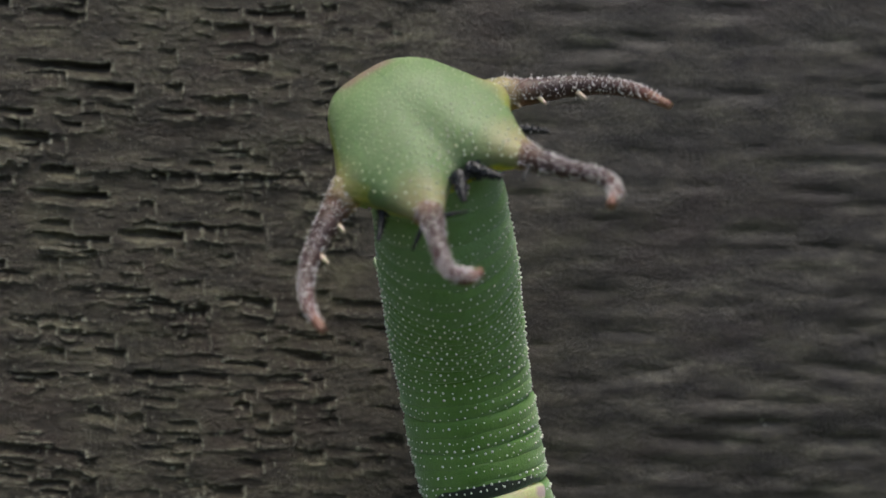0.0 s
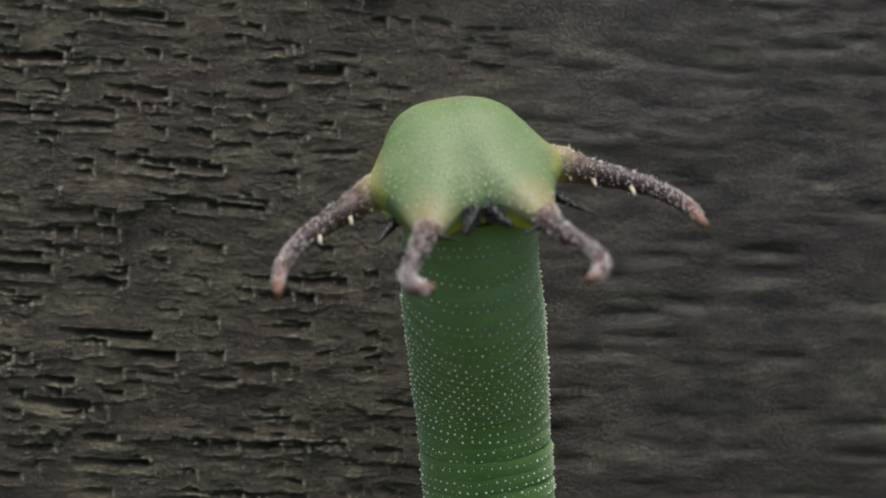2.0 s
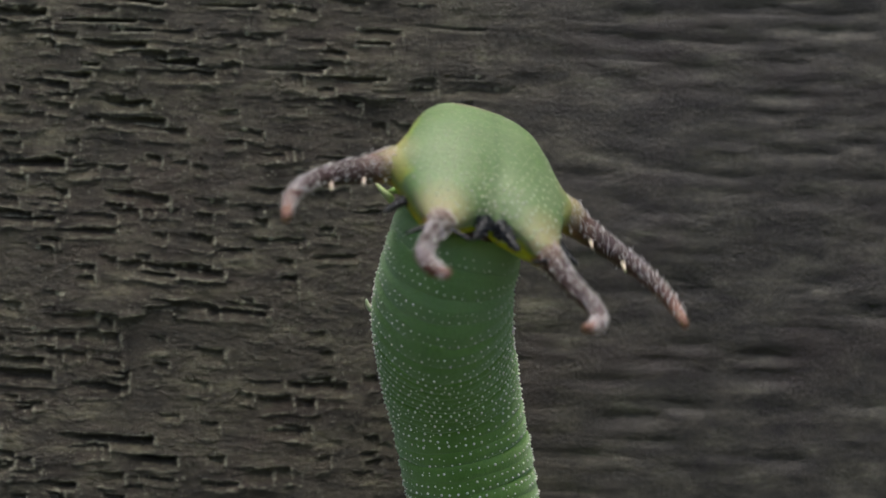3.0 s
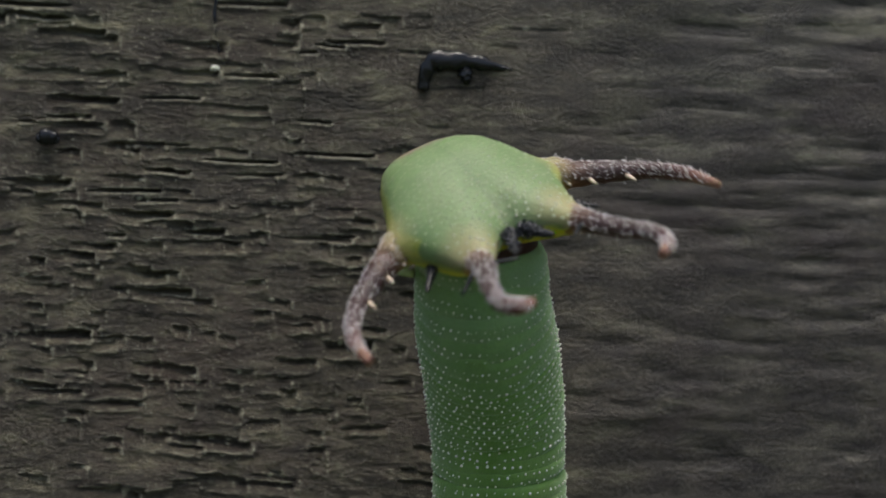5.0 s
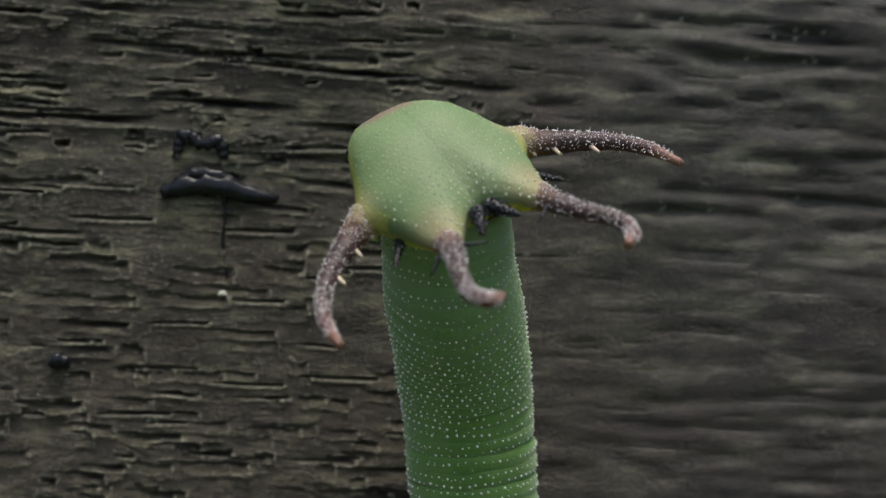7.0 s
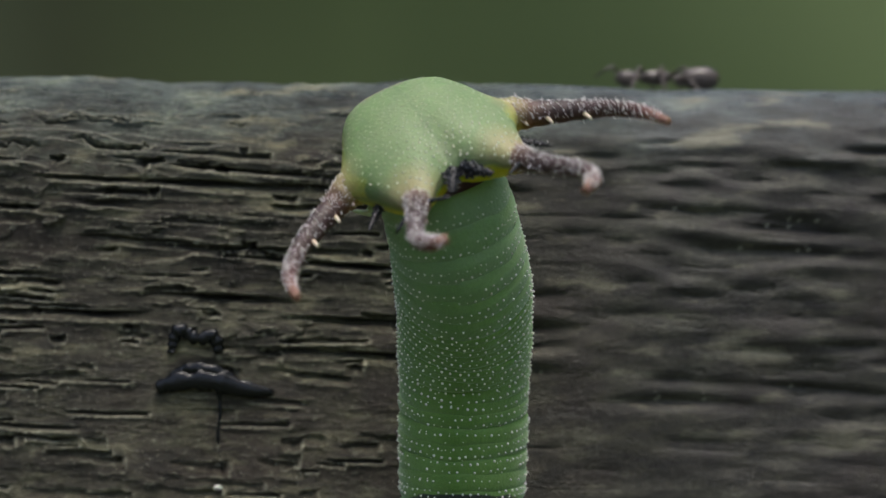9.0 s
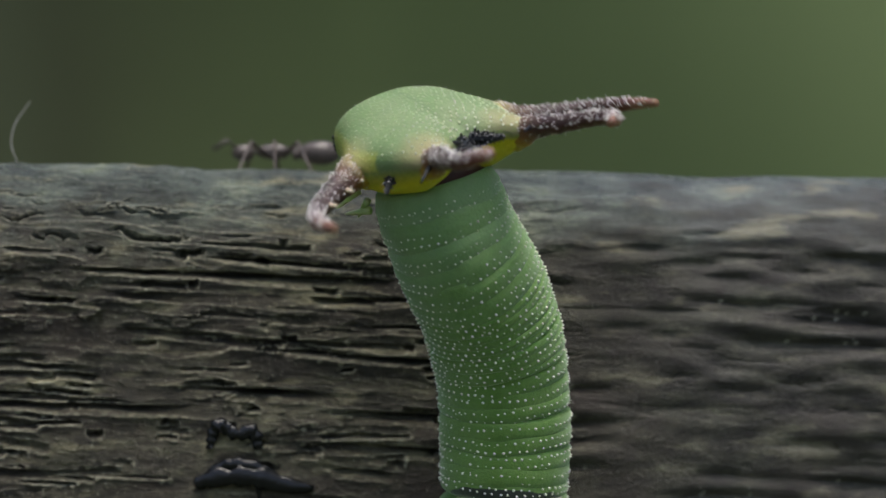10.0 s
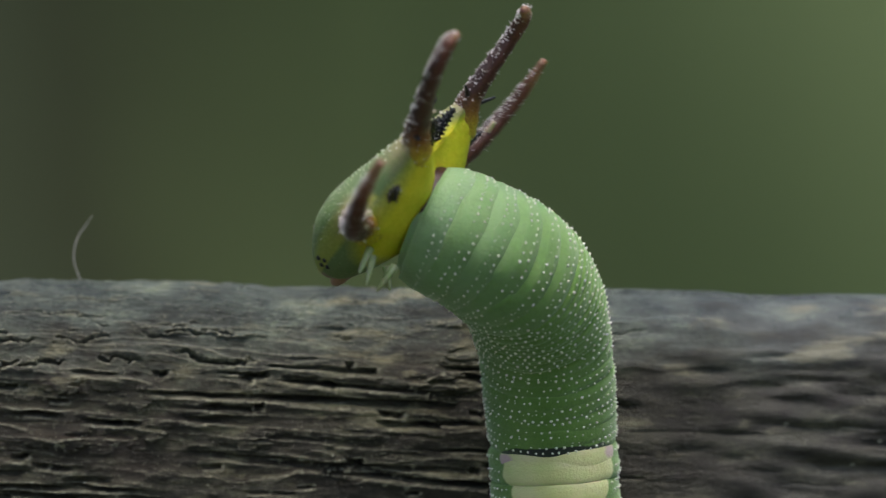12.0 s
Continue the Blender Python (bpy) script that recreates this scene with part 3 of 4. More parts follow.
def ring_mesh(r0, half, seed, saddle=None, line=False, bloomed=0.0, hump=0.0, joined=0, folds=(1.0, 1.0), rows_at=(-0.5, 0.0, 0.5), spin=0.0):
    """One body ring, its axis along z, the back towards -y; the saddle's colours are stored in the mesh.
    folds: the depth of the crease behind and before the ring; rows_at: its rows of warts."""
    rng = random.Random(seed)
    bm = bmesh.new()
    for k in ("cream", "rosy", "ink", "bloom"):
        bm.verts.layers.float.new(k)
    cream, rosy, ink, bloom = [bm.verts.layers.float[k] for k in ("cream", "rosy", "ink", "bloom")]
    n = 72
    lev = [-2.4, -1.7, -1.25, -1.0, -0.85, -0.6, 0.0, 0.6, 0.85, 1.0, 1.25, 1.7, 2.4]
    shape = [0.88, 0.935, 0.966, 0.981, 0.990, 0.9965, 1.0, 0.9965, 0.990, 0.981, 0.966, 0.935, 0.88]
    ph, ph2 = rng.uniform(0, 6.28), rng.uniform(0, 6.28)

    def girth(l, a):
        """The ring's fullness: the creases beside it come and go round the body."""
        fold = 0.3 if joined * l > 0 else folds[l > 0]
        fold *= 1 + (0.32 * math.sin(1.5 * a + ph2 + 2 * (l > 0)) + 0.3 * math.sin(4 * a + ph)) * (half < 0.5 and not saddle)
        return 1 - (1 - interp(l, lev, shape)) * fold

    def waver(a):
        return half * (0.06 * math.sin(5 * a + ph) + 0.15 * math.sin(2 * a + ph) + 0.04 * math.sin(9 * a + ph2))
    rows = []
    for l in lev:
        row = []
        for k in range(n):
            a = k * math.tau / n
            deg = abs(math.degrees(a) if a < math.pi else math.degrees(a) - 360)
            r = r0 * girth(l, a) * (1 + 0.006 * math.sin(3 * a + ph) + 0.004 * math.sin(7 * a + ph * 2))
            x, y = r * math.sin(a), -r * math.cos(a)
            y *= 0.95 if y > 0 else 1 + hump * math.exp(-(deg / 50) ** 2)
            z = l * half + waver(a)
            v = bm.verts.new((x * MM, y * MM, z * MM))
            v[bloom] = bloomed
            if saddle:
                ll = max(-1.0, min(1.0, l))
                edge = saddle - 3 * ll * ll + 2 * ll
                v[cream] = min(1, max(0, (edge + 5 - deg) / 10))
                v[rosy] = 0.9 * min(1, max(0, (deg - saddle + 20) / 10)) * min(1, max(0, 1.3 - abs(l) / 0.8)) if saddle > 57 else 0.0
            if line:
                v[ink] = min(1, max(0, (64 - deg) / 8)) * min(1, max(0, (0.95 - 1.2 * (deg / 60) ** 2 - l) / 0.4))
            row.append(v)
        rows.append(row)
    for i in range(len(rows) - 1):
        for k in range(n):
            bm.faces.new((rows[i][k], rows[i][(k + 1) % n], rows[i + 1][(k + 1) % n], rows[i + 1][k]))
    bm.faces.new(rows[0])
    bm.faces.new(rows[-1])
    me = finish(bm, [BODY])
    # staggered rows of white warts round each ring, with a few smaller ones between
    bm = bmesh.new()
    count = 50
    for row, l in [(k, l) for k, l in enumerate(rows_at)] + ([(8, 0.25), (9, -0.8)] if half > 0.2 else [(9, 0.6)]):
        for k in range(count):
            a = (k + spin + 0.5 * (row % 2) + rng.uniform(-0.15, 0.15)) * math.tau / count % math.tau
            deg = abs(math.degrees(a) if a < math.pi else math.degrees(a) - 360)
            if deg > 125 or (saddle and deg < saddle + 4) or rng.random() < (0.07 + 0.2 * bloomed if row < 8 else 0.8):
                continue
            l2 = l + rng.uniform(-1, 1) * min(0.12, 0.026 / half)
            nrm = Vector((math.sin(a), -math.cos(a), 0))
            size = (0.061 if row < 8 else 0.036) * rng.choice((0.6, 0.8, 0.95, 1.0, 1.05, 1.2)) * (1 - 0.5 * bloomed)
            foot = nrm * r0 * (girth(l2, a) - 0.002) * (1 + 0.006 * math.sin(3 * a + ph) + 0.004 * math.sin(7 * a + ph * 2))
            foot.y *= 1 + hump * math.exp(-(deg / 50) ** 2) if foot.y < 0 else 0.95
            foot.z = l2 * half + waver(a)
            pimple(bm, foot, nrm + Vector((0, 0, rng.uniform(-0.1, 0.1))), size, size * rng.uniform(0.9, 1.2) * (1.3 if deg > 68 else 1.0))
    return me, finish(bm, [DOT])


def face_point(a, h, x):
    """Head space from the face's own measure: a from crest to mouth, h out of the face, x across."""
    x += 0.13 * min(1.0, max(0.0, a / 3.5))
    return Vector((x, 4.12 - 0.805 * a + 0.594 * h, 1.1 + 0.594 * a + 0.805 * h))


A_S = (-0.1, 0.1, 0.5, 1.2, 2.5, 4.0, 5.0, 5.7, 6.4, 6.95, 7.3)
W_S = (1.3, 2.0, 2.6, 3.0, 3.22, 2.98, 2.64, 2.32, 1.86, 1.3, 0.7)
F_S = (0.0, 0.20, 0.42, 0.66, 1.02, 1.35, 1.29, 1.00, 0.60, 0.06, -0.42)
B_S = (-0.6, -0.9, -1.4, -1.9, -2.3, -2.3, -2.0, -1.75, -1.45, -1.0, -0.6)


def lobed(a, x):
    """The crest runs out into a lobe under each inner horn and is notched between them."""
    return a + (0.45 * math.exp(-(x / 0.8) ** 2) - 0.75 * math.exp(-((abs(x) - 1.95) / 0.7) ** 2)) * max(0.0, 1 - max(a, 0) / 2.6)


ROOTS = (((3.0, 1.35, 2.2), (0.9, 0.42, -0.02), 1.05, 1.0), ((1.85, 3.75, 0.95), (0.12, 0.80, -0.42), 1.0, 1.25))


def rooted(p):
    """Draws the head out into a cone under each horn; also tells how far it is drawn (0 to 1)."""
    pull, most = Vector(), 0.0
    for c, d, reach, push in ROOTS:
        c, d = Vector(c), Vector(d).normalized()
        q = Vector((abs(p.x), p.y, p.z))
        w = math.exp(-((q - c).length / reach) ** 2)
        off = (q - c) - d * (q - c).dot(d)
        k = (d * push - off * 0.35) * w
        pull += Vector((math.copysign(k.x, p.x), k.y, k.z))
        most = max(most, math.exp(-((q - c).length / (reach * 1.4)) ** 2))
    return p + pull, most


def build_head(parent):
    rng = random.Random(4)
    head = new("head")
    head.parent = parent
    tagged(head, "broad apple-green shield-shaped head with a yellow back")
    bm = bmesh.new()
    for k in ("root", "flush", "rosy"):
        bm.verts.layers.float.new(k)
    lay, flush, rosy = [bm.verts.layers.float[k] for k in ("root", "flush", "rosy")]
    n, na = 72, 60
    rows = []
    for i in range(na):
        a = A_S[0] + (A_S[-1] - A_S[0]) * (0.5 - 0.5 * math.cos(math.pi * i / (na - 1)))
        w, hf, hb = interp(a, A_S, W_S), interp(a, A_S, F_S), interp(a, A_S, B_S)
        h0 = -0.35 - 0.15 * math.sin(math.pi * min(max(a / 8, 0), 1))
        row = []
        for k in range(n):
            q = k * math.tau / n
            c, s = math.cos(q), math.sin(q)
            x = w * math.copysign(abs(c) ** 0.8, c)
            if s >= 0:
                h = h0 + (hf - h0) * abs(s) ** 0.75
                groove = math.exp(-(x / 0.22) ** 2) * max(0.0, 1 - max(a, 0) / 3.2) * 0.22
                lobe = 0.16 * math.exp(-((abs(x) - 1.0) / 0.8) ** 2) * max(0.0, 1 - abs(a - 1.0) / 3)
                h += lobe - groove
            else:
                h = h0 - (h0 - hb) * abs(s) ** 0.8
            p = face_point(lobed(a, x), h, x)
            full, drawn = rooted(p)
            p = p.lerp(full, 1.0 if s >= 0 else max(0.5, 1 + 1.3 * s))
            row.append(bm.verts.new(p * MM))
            row[-1][lay] = drawn * min(1, max(0, 1 + 3 * s))
            low = min(1, max(0, (5.2 - a) / 1.6))
            row[-1][flush] = low * min(1, max(0, 0.12 - 1.5 * s)) if a > 0.2 else min(1, max(0, 0.2 - 1.6 * s))
            if s >= 0 and a > 1.5:
                row[-1][flush] += 0.36 * min(1, max(0, (abs(c) - 0.84) / 0.14))
            row[-1][rosy] = min(1, max(0, (a - 5.25) / 0.9)) * min(1, max(0, (1.6 - abs(x)) / 0.8)) + (0.9 if a > 6.5 and s < 0 else 0)
        rows.append(row)
    for i in range(na - 1):
        for k in range(n):
            bm.faces.new((rows[i][k], rows[i][(k + 1) % n], rows[i + 1][(k + 1) % n], rows[i + 1][k]))
    bm.faces.new(rows[0])
    bm.faces.new(rows[-1])
    part("face_shield", finish(bm, [FACE]), head)

    # pale granules in staggered rows, coarsest along the crest
    bm = bmesh.new()
    places = [(0.02 + 0.245 * i + rng.uniform(-0.06, 0.06), (k + 0.5 * (i % 2)) * 0.285 + rng.uniform(-0.06, 0.06)) for i in range(27) for k in range(-13, 13)]
    for a, x in places:
        w = interp(a, A_S, W_S)
        if abs(x) > 0.97 * w or rng.random() < 0.05 + 0.05 * a:
            continue
        hf = interp(a, A_S, F_S)
        h0 = -0.35 - 0.15 * math.sin(math.pi * min(max(a / 8, 0), 1))
        c = abs(x / w) ** (1 / 0.8)
        s = math.sqrt(max(0, 1 - c * c))
        h = h0 + (hf - h0) * s ** 0.75 + 0.16 * math.exp(-((abs(x) - 1.0) / 0.8) ** 2) * max(0.0, 1 - abs(a - 1.0) / 3)
        h -= math.exp(-(x / 0.22) ** 2) * max(0.0, 1 - max(a, 0) / 3.2) * 0.22
        size = rng.uniform(0.034, 0.052) * interp(a, (0, 1.0, 2.0, 4.5), (1.2, 1.1, 0.75, 0.4))
        p, _ = rooted(face_point(lobed(a, x), h + 0.012, x))
        nrm = face_point(0, 1, c * math.copysign(1, x) * 0.8) - face_point(0, 0, 0)
        pimple(bm, p, nrm, size, size * 1.4, 5)
    part("granulation", finish(bm, [SEED]), head, kind="stuff")

    def horn(name, pts, radii, seed, spikes):
        r2 = random.Random(seed)
        n = 44
        line = spline(pts, n)
        rad = [interp(i / (n - 1), [k / (len(radii) - 1) for k in range(len(radii))], radii) for i in range(n)]
        rad = [r * (1 + 0.05 * math.sin(i * 1.9 + seed)) for i, r in enumerate(rad)]
        bm = bmesh.new()
        for k in ("along", "back"):
            bm.verts.layers.float.new(k)
        lay, rear = [bm.verts.layers.float[k] for k in ("along", "back")]
        for i, row in enumerate(tube(bm, line, rad, 14)):
            for v in row:
                v[lay] = i / (n - 1)
                v[rear] = min(1, max(0, 0.3 - 1.5 * (v.co / MM - line[i]).normalized().dot(Vector((0, 0.594, 0.805)))))
        me = finish(bm, [HORN])
        ob = part(name, me, head, "red-brown curved horn with pale granules")
        bm = bmesh.new()
        for k in range(1100):
            i = min(n - 2, int((0.06 + 0.88 * r2.random()) * (n - 1)))
            d = (line[i + 1] - line[i]).normalized()
            u = d.orthogonal().normalized()
            v = d.cross(u)
            q = r2.uniform(0, math.tau)
            nrm = u * math.cos(q) + v * math.sin(q)
            if nrm.dot(Vector((0, 0.594, 0.805))) < 0.0 and r2.random() < 0.9:
                continue
            size = r2.uniform(0.016, 0.036)
            p = line[i].lerp(line[i + 1], r2.random())
            if r2.random() < 0.1:
                cone(bm, p + nrm * rad[i] * 0.9, p + nrm * (rad[i] + r2.uniform(0.06, 0.15)) + d * 0.04, 0.022, 5)
            else:
                pimple(bm, p + nrm * rad[i] * 0.97, nrm, size, size * 1.6, 5)
        part("granulation", finish(bm, [GRAIN]), ob, kind="stuff")
        for foot, tip, r, mt in spikes:
            bm = bmesh.new()
            cone(bm, foot, tip, r, 8, 0, 0.4)
            part("spine", finish(bm, [mt]), ob)
        return ob

    for s in (1, -1):
        def m(*pts):
            return [(x * s, y, z) for x, y, z in pts]
        outer = m((2.7, 1.2, 2.2), (3.5, 1.6, 2.18), (4.45, 1.76, 1.8), (5.87, 2.42, 1.2), (6.84, 3.25, 0.66), (7.5, 4.3, 0.02), (7.76, 5.66, -0.75))
        sp = []
        for foot, tip in (((3.8, 1.75, 1.95), (3.8, 2.2, 1.52)), ((4.65, 2.0, 1.62), (4.64, 2.58, 1.16)), ((5.92, 2.6, 1.05), (5.9, 3.27, 0.66))):
            sp.append((m(foot)[0], m(tip)[0], 0.13, PALE))
        ob = horn("outer_horn", outer, (0.80, 0.74, 0.52, 0.40, 0.33, 0.28, 0.15), 11 + s, sp)
        if s > 0:
            inner = m((1.75, 3.4, 1.05), (1.98, 4.11, 0.65), (2.25, 5.22, 0.42), (2.85, 6.52, -0.12), (3.36, 7.85, -0.72), (3.15, 8.75, -1.08), (2.62, 9.0, -1.17))
        else:
            inner = m((1.75, 3.4, 0.95), (2.15, 4.07, 0.55), (2.2, 5.18, 0.25), (2.64, 6.48, -0.4), (3.22, 7.61, -0.98), (3.17, 8.5, -1.5), (2.55, 8.93, -1.73))
        q = Vector(inner[2])
        sp = [(q + Vector((-0.2 * s, 0.2, 0)), q + Vector((-1.05 * s, 0.85, -0.25)), 0.11, BLACK), (q + Vector((0.2 * s, -0.3, 0)), q + Vector((1.15 * s, -0.1, -0.6)), 0.12, BLACK), (q + Vector((0.15 * s, 0.5, -0.1)), q + Vector((0.1 * s, 0.75, -0.75)), 0.10, PALE)]
        ob = horn("inner_horn", inner, (0.66, 0.64, 0.46, 0.35, 0.31, 0.29, 0.16), 21 + s, sp)
        if s < 0:
            bm = bmesh.new()
            tip = Vector(inner[-1])
            cone(bm, tip + Vector((-0.1, -0.05, 0)), tip + Vector((-0.55, -0.25, -0.05)), 0.02, 5)
            pimple(bm, tip + Vector((-0.58, -0.26, -0.05)), Vector((0, 1, 0)), 0.06, 0.09, 8)
            part("hair", finish(bm, [PALE]), ob, "fine hair with a bright bead")
        # thorny black spikes on the crest and beside it
        for foot, tip, r in (((0.24, 4.08, 1.0), (0.86, 5.18, 0.30), 0.30), ((2.62, 2.38, 1.34), (3.92, 3.42, 0.38), 0.235)):
            bm = bmesh.new()
            f, t = Vector(m(foot)[0]), Vector(m(tip)[0])
            ax = (t - f).normalized()
            u = ax.orthogonal().normalized()
            v = ax.cross(u)
            shaft = [f.lerp(t, g) for g in (0, 0.2, 0.45, 0.7, 0.9, 1.0)]
            tube(bm, shaft, [r * g for g in (1.0, 0.92, 0.70, 0.50, 0.34, 0.20)], 10)
            for i in range(7):
                g = 0.10 + 0.135 * i
                w = r * (0.98 - 0.72 * g)
                for k in range(7 - i // 3):
                    a = (k + 0.5 * (i % 2)) * math.tau / (7 - i // 3) + rng.uniform(-0.2, 0.2)
                    out = u * math.cos(a) + v * math.sin(a)
                    p = f.lerp(t, g) + out * w * 0.7
                    q = p + (out + ax * 0.35) * r * rng.uniform(0.6, 0.95) * (1.0 - 0.62 * g)
                    cone(bm, p, q, 0.25 * r * (1.1 - 0.4 * g), 6, 0, 0.45)
                    # pale bead on some thorn tips, standing in for their glints
                    if (k + i) % 4 == 0:
                        pimple(bm, q, out, 0.022, 0.03, 5, 1)
            part("black_spike", finish(bm, [BLACK, GRAIN], False), head)
        # pale spines below the cheek
        for foot, tip in (((3.0, 0.4, 1.95), (3.95, -0.3, 1.95)), ((2.95, 0.1, 1.85), (3.7, -0.8, 1.75)), ((2.75, -0.2, 1), (3.3, -1.15, 1.5)), ((2.5, -0.4, 1.5), (2.8, -1.25, 1.2))):
            bm = bmesh.new()
            cone(bm, m(foot)[0], m(tip)[0], 0.17, 8, 0, 0.15)
            part("cheek_spine", finish(bm, [CHEEK]), head)
        bm = bmesh.new()
        for k in range(4):
            c = face_point(5.9 + 0.2 * math.cos(k * 1.6), -0.35 + 0.25 * math.sin(k * 1.6), s * (2.15 - 0.12 * math.cos(k * 1.6)))
            pimple(bm, c, Vector((s, 0, 0.2)), 0.13, 0.12, 8)
        part("eyespots", finish(bm, [BLACK]), head)
        bm = bmesh.new()
        tube(bm, spline([face_point(6.4, -0.9, s * 0.5), face_point(7.2, -0.95, s * 0.42), face_point(7.65, -0.85, s * 0.12)], 8), [0.36, 0.38, 0.36, 0.32, 0.27, 0.21, 0.15, 0.08], 8)
        part("mandible", finish(bm, [ROSE]), head)
    # maroon fold where the neck enters the head
    bm = bmesh.new()
    ring = [(1.86 * math.cos(k * math.tau / 40), 1.86 * math.sin(k * math.tau / 40)) for k in range(40)]
    rows = []
    for l, g in ((-1.2, 0.9), (-0.9, 1.05), (-0.5, 1.08), (-0.1, 1.07), (0.4, 1.0), (1.0, 0.85), (1.4, 0.6)):
        rows.append([bm.verts.new(Vector((x * g, y * g + NECK.y + 0.45 + 0.35 * l, NECK.z + l)) * MM) for x, y in ring])
    for i in range(len(rows) - 1):
        for k in range(40):
            bm.faces.new((rows[i][k], rows[i][(k + 1) % 40], rows[i + 1][(k + 1) % 40], rows[i + 1][k]))
    bm.faces.new(rows[0])
    bm.faces.new(rows[-1])
    part("neck_fold", finish(bm, [MAROON]), head, "dark maroon neck fold")
    return head


def build_caterpillar():
    cat = tagged(new("caterpillar"), "green caterpillar with four red-brown horns crawling up a rail", "caterpillar")
    head = build_head(cat)
    rings = []
    # a smooth bloomed collar under the head
    me, dots = ring_mesh(2.2, 0.24, 91, bloomed=1.0, folds=(0.4, 0.4), rows_at=())
    ob = part("body_ring", me, cat)
    part("wart_cover", dots, ob, kind="stuff")
    rings.append((ob, 0.12))
    saddle = {19: 60, 20: 56, 21: 48, 22: 38, 23: 22}
    for i in range(N_FINE):
        s = 0.6 + i * PITCH
        seg = ((i - 18) % 5) / 5
        # five rings to a segment: a deep crease behind the last, a slight fold in the middle
        k = (i - 18) % 5
        behind, before = ((3.8, 0.7, 2.0, 0.8, 1.0)[k], (1.0, 3.2, 0.7, 1.8, 0.8)[k]) if i > 5 else (0.75, 0.65)
        bloomed = (0.6, 0.35, 0.4, 0.25, 0.15, 0.1)[i] if i < 6 else 0.0
        # before the middle the rings are half as wide, with one row of warts each
        if 5 < i < 11:
            slices = ((s - PITCH / 4, PITCH / 4, (0.6, before * 1.1), (0.0,)), (s + PITCH / 4, PITCH / 4, (behind * 1.1, 0.6), (0.0,)))
        else:
            rows_at = (0.05, 0.72) if i == 18 else (-0.55, 0.4) if i < 6 else ((-0.45, 0.5), (0.05,), (-0.5, 0.45), (-0.45, 0.5), (0.05,))[k]
            slices = ((s, PITCH / 2, (behind, before), rows_at),)
        for n, (place, half, folds, rows_at) in enumerate(slices):
            r = body_radius(place) * (1.0 + 0.008 * math.sin(seg * math.tau)) * {17: 1.003, 18: 0.980, 19: 0.984}.get(i, 1.0 if i < 11 else (0.998, 1.0, 0.999)[i % 3])
            hump = 0.12 * math.sin(min(1, max(0, place - 0.6) / PITCH / 11) * math.pi)
            me, dots = ring_mesh(r, half, 100 + i + 50 * n, saddle.get(i), i == 18, bloomed, hump, {19: -1, 20: 1, 21: -1, 22: 1}.get(i, 0), folds, rows_at, 0.5 * n)
            ob = part("body_ring", me, cat, "cream saddle patch on green skin" if i in saddle else "")
            part("wart_cover", dots, ob, kind="stuff")
            rings.append((ob, place))
    s = 0.6 + N_FINE * PITCH
    while s < 42:
        half = 0.9
        me, dots = ring_mesh(body_radius(s + 0.4), half, 300 + int(s * 10))
        ob = part("body_ring", me, cat)
        part("wart_cover", dots, ob, kind="stuff")
        rings.append((ob, s + 0.45))
        s += half * 2
    for i, place in enumerate((3.5, 5.65, 8.5)):
        host = min(rings, key=lambda p: abs(p[1] - place))[0]
        for sd in (1, -1):
            bm = bmesh.new()
            r = body_radius(place)
            out = 0.16 if (i, sd) == (1, -1) else (-0.12 if sd > 0 else 0.0)
            tube(bm, spline([(sd * 0.45 * r, 0.7 * r, 0.0), (sd * (0.70 + out) * r, 0.86 * r, 0.1), (sd * (0.78 + out * 1.3) * r, 0.92 * r, 0.4), (sd * (0.72 + out * 1.7) * r, 0.97 * r, 0.65)], 8), [0.3, 0.26, 0.22, 0.18, 0.14, 0.1, 0.07, 0.03], 8)
            part("true_leg", finish(bm, [LEG]), host, "short pale jointed leg")
    # short gripping feet along the belly and a forked tail
    for k in range(6):
        for sd in (1, -1):
            bm = bmesh.new()
            z = -(4.5 + 4.2 * k) if k < 5 else -26.5
            tube(bm, [Vector((sd * 1.1, 1.2, z)), Vector((sd * 1.35, 2.3, z)), Vector((sd * 1.45, 2.75, z))], [0.75, 0.6, 0.55], 12)
            part("foot", finish(bm, [BODY]), cat)
    for sd in (1, -1):
        bm = bmesh.new()
        tube(bm, [Vector((sd * 0.35, 0.9, -27.5)), Vector((sd * 0.6, 0.95, -29.5)), Vector((sd * 0.75, 1.0, -31.0))], [0.5, 0.32, 0.08], 10)
        part("tail_fork", finish(bm, [BODY]), cat)
    return cat, head, rings


# ---- small things on the rail ----
def blob(bm, pts, radii, seed):
    """An uneven flattened bead of resin along pts."""
    r = random.Random(seed)
    n = 26
    rows = tube(bm, spline(pts, n), [interp(i / (n - 1), [k / (len(radii) - 1) for k in range(len(radii))], radii) * (1 + 0.13 * math.sin(i * 1.3 + seed) + r.uniform(-0.13, 0.13)) for i in range(n)], 12)
    mean = sum(p[1] for p in pts) / len(pts) * MM
    for row in rows:
        for v in row:
            v.co.y = mean + (v.co.y - mean) * 0.5 + r.uniform(-0.025, 0.025) * MM
            v.co.z += r.uniform(-0.07, 0.07) * MM


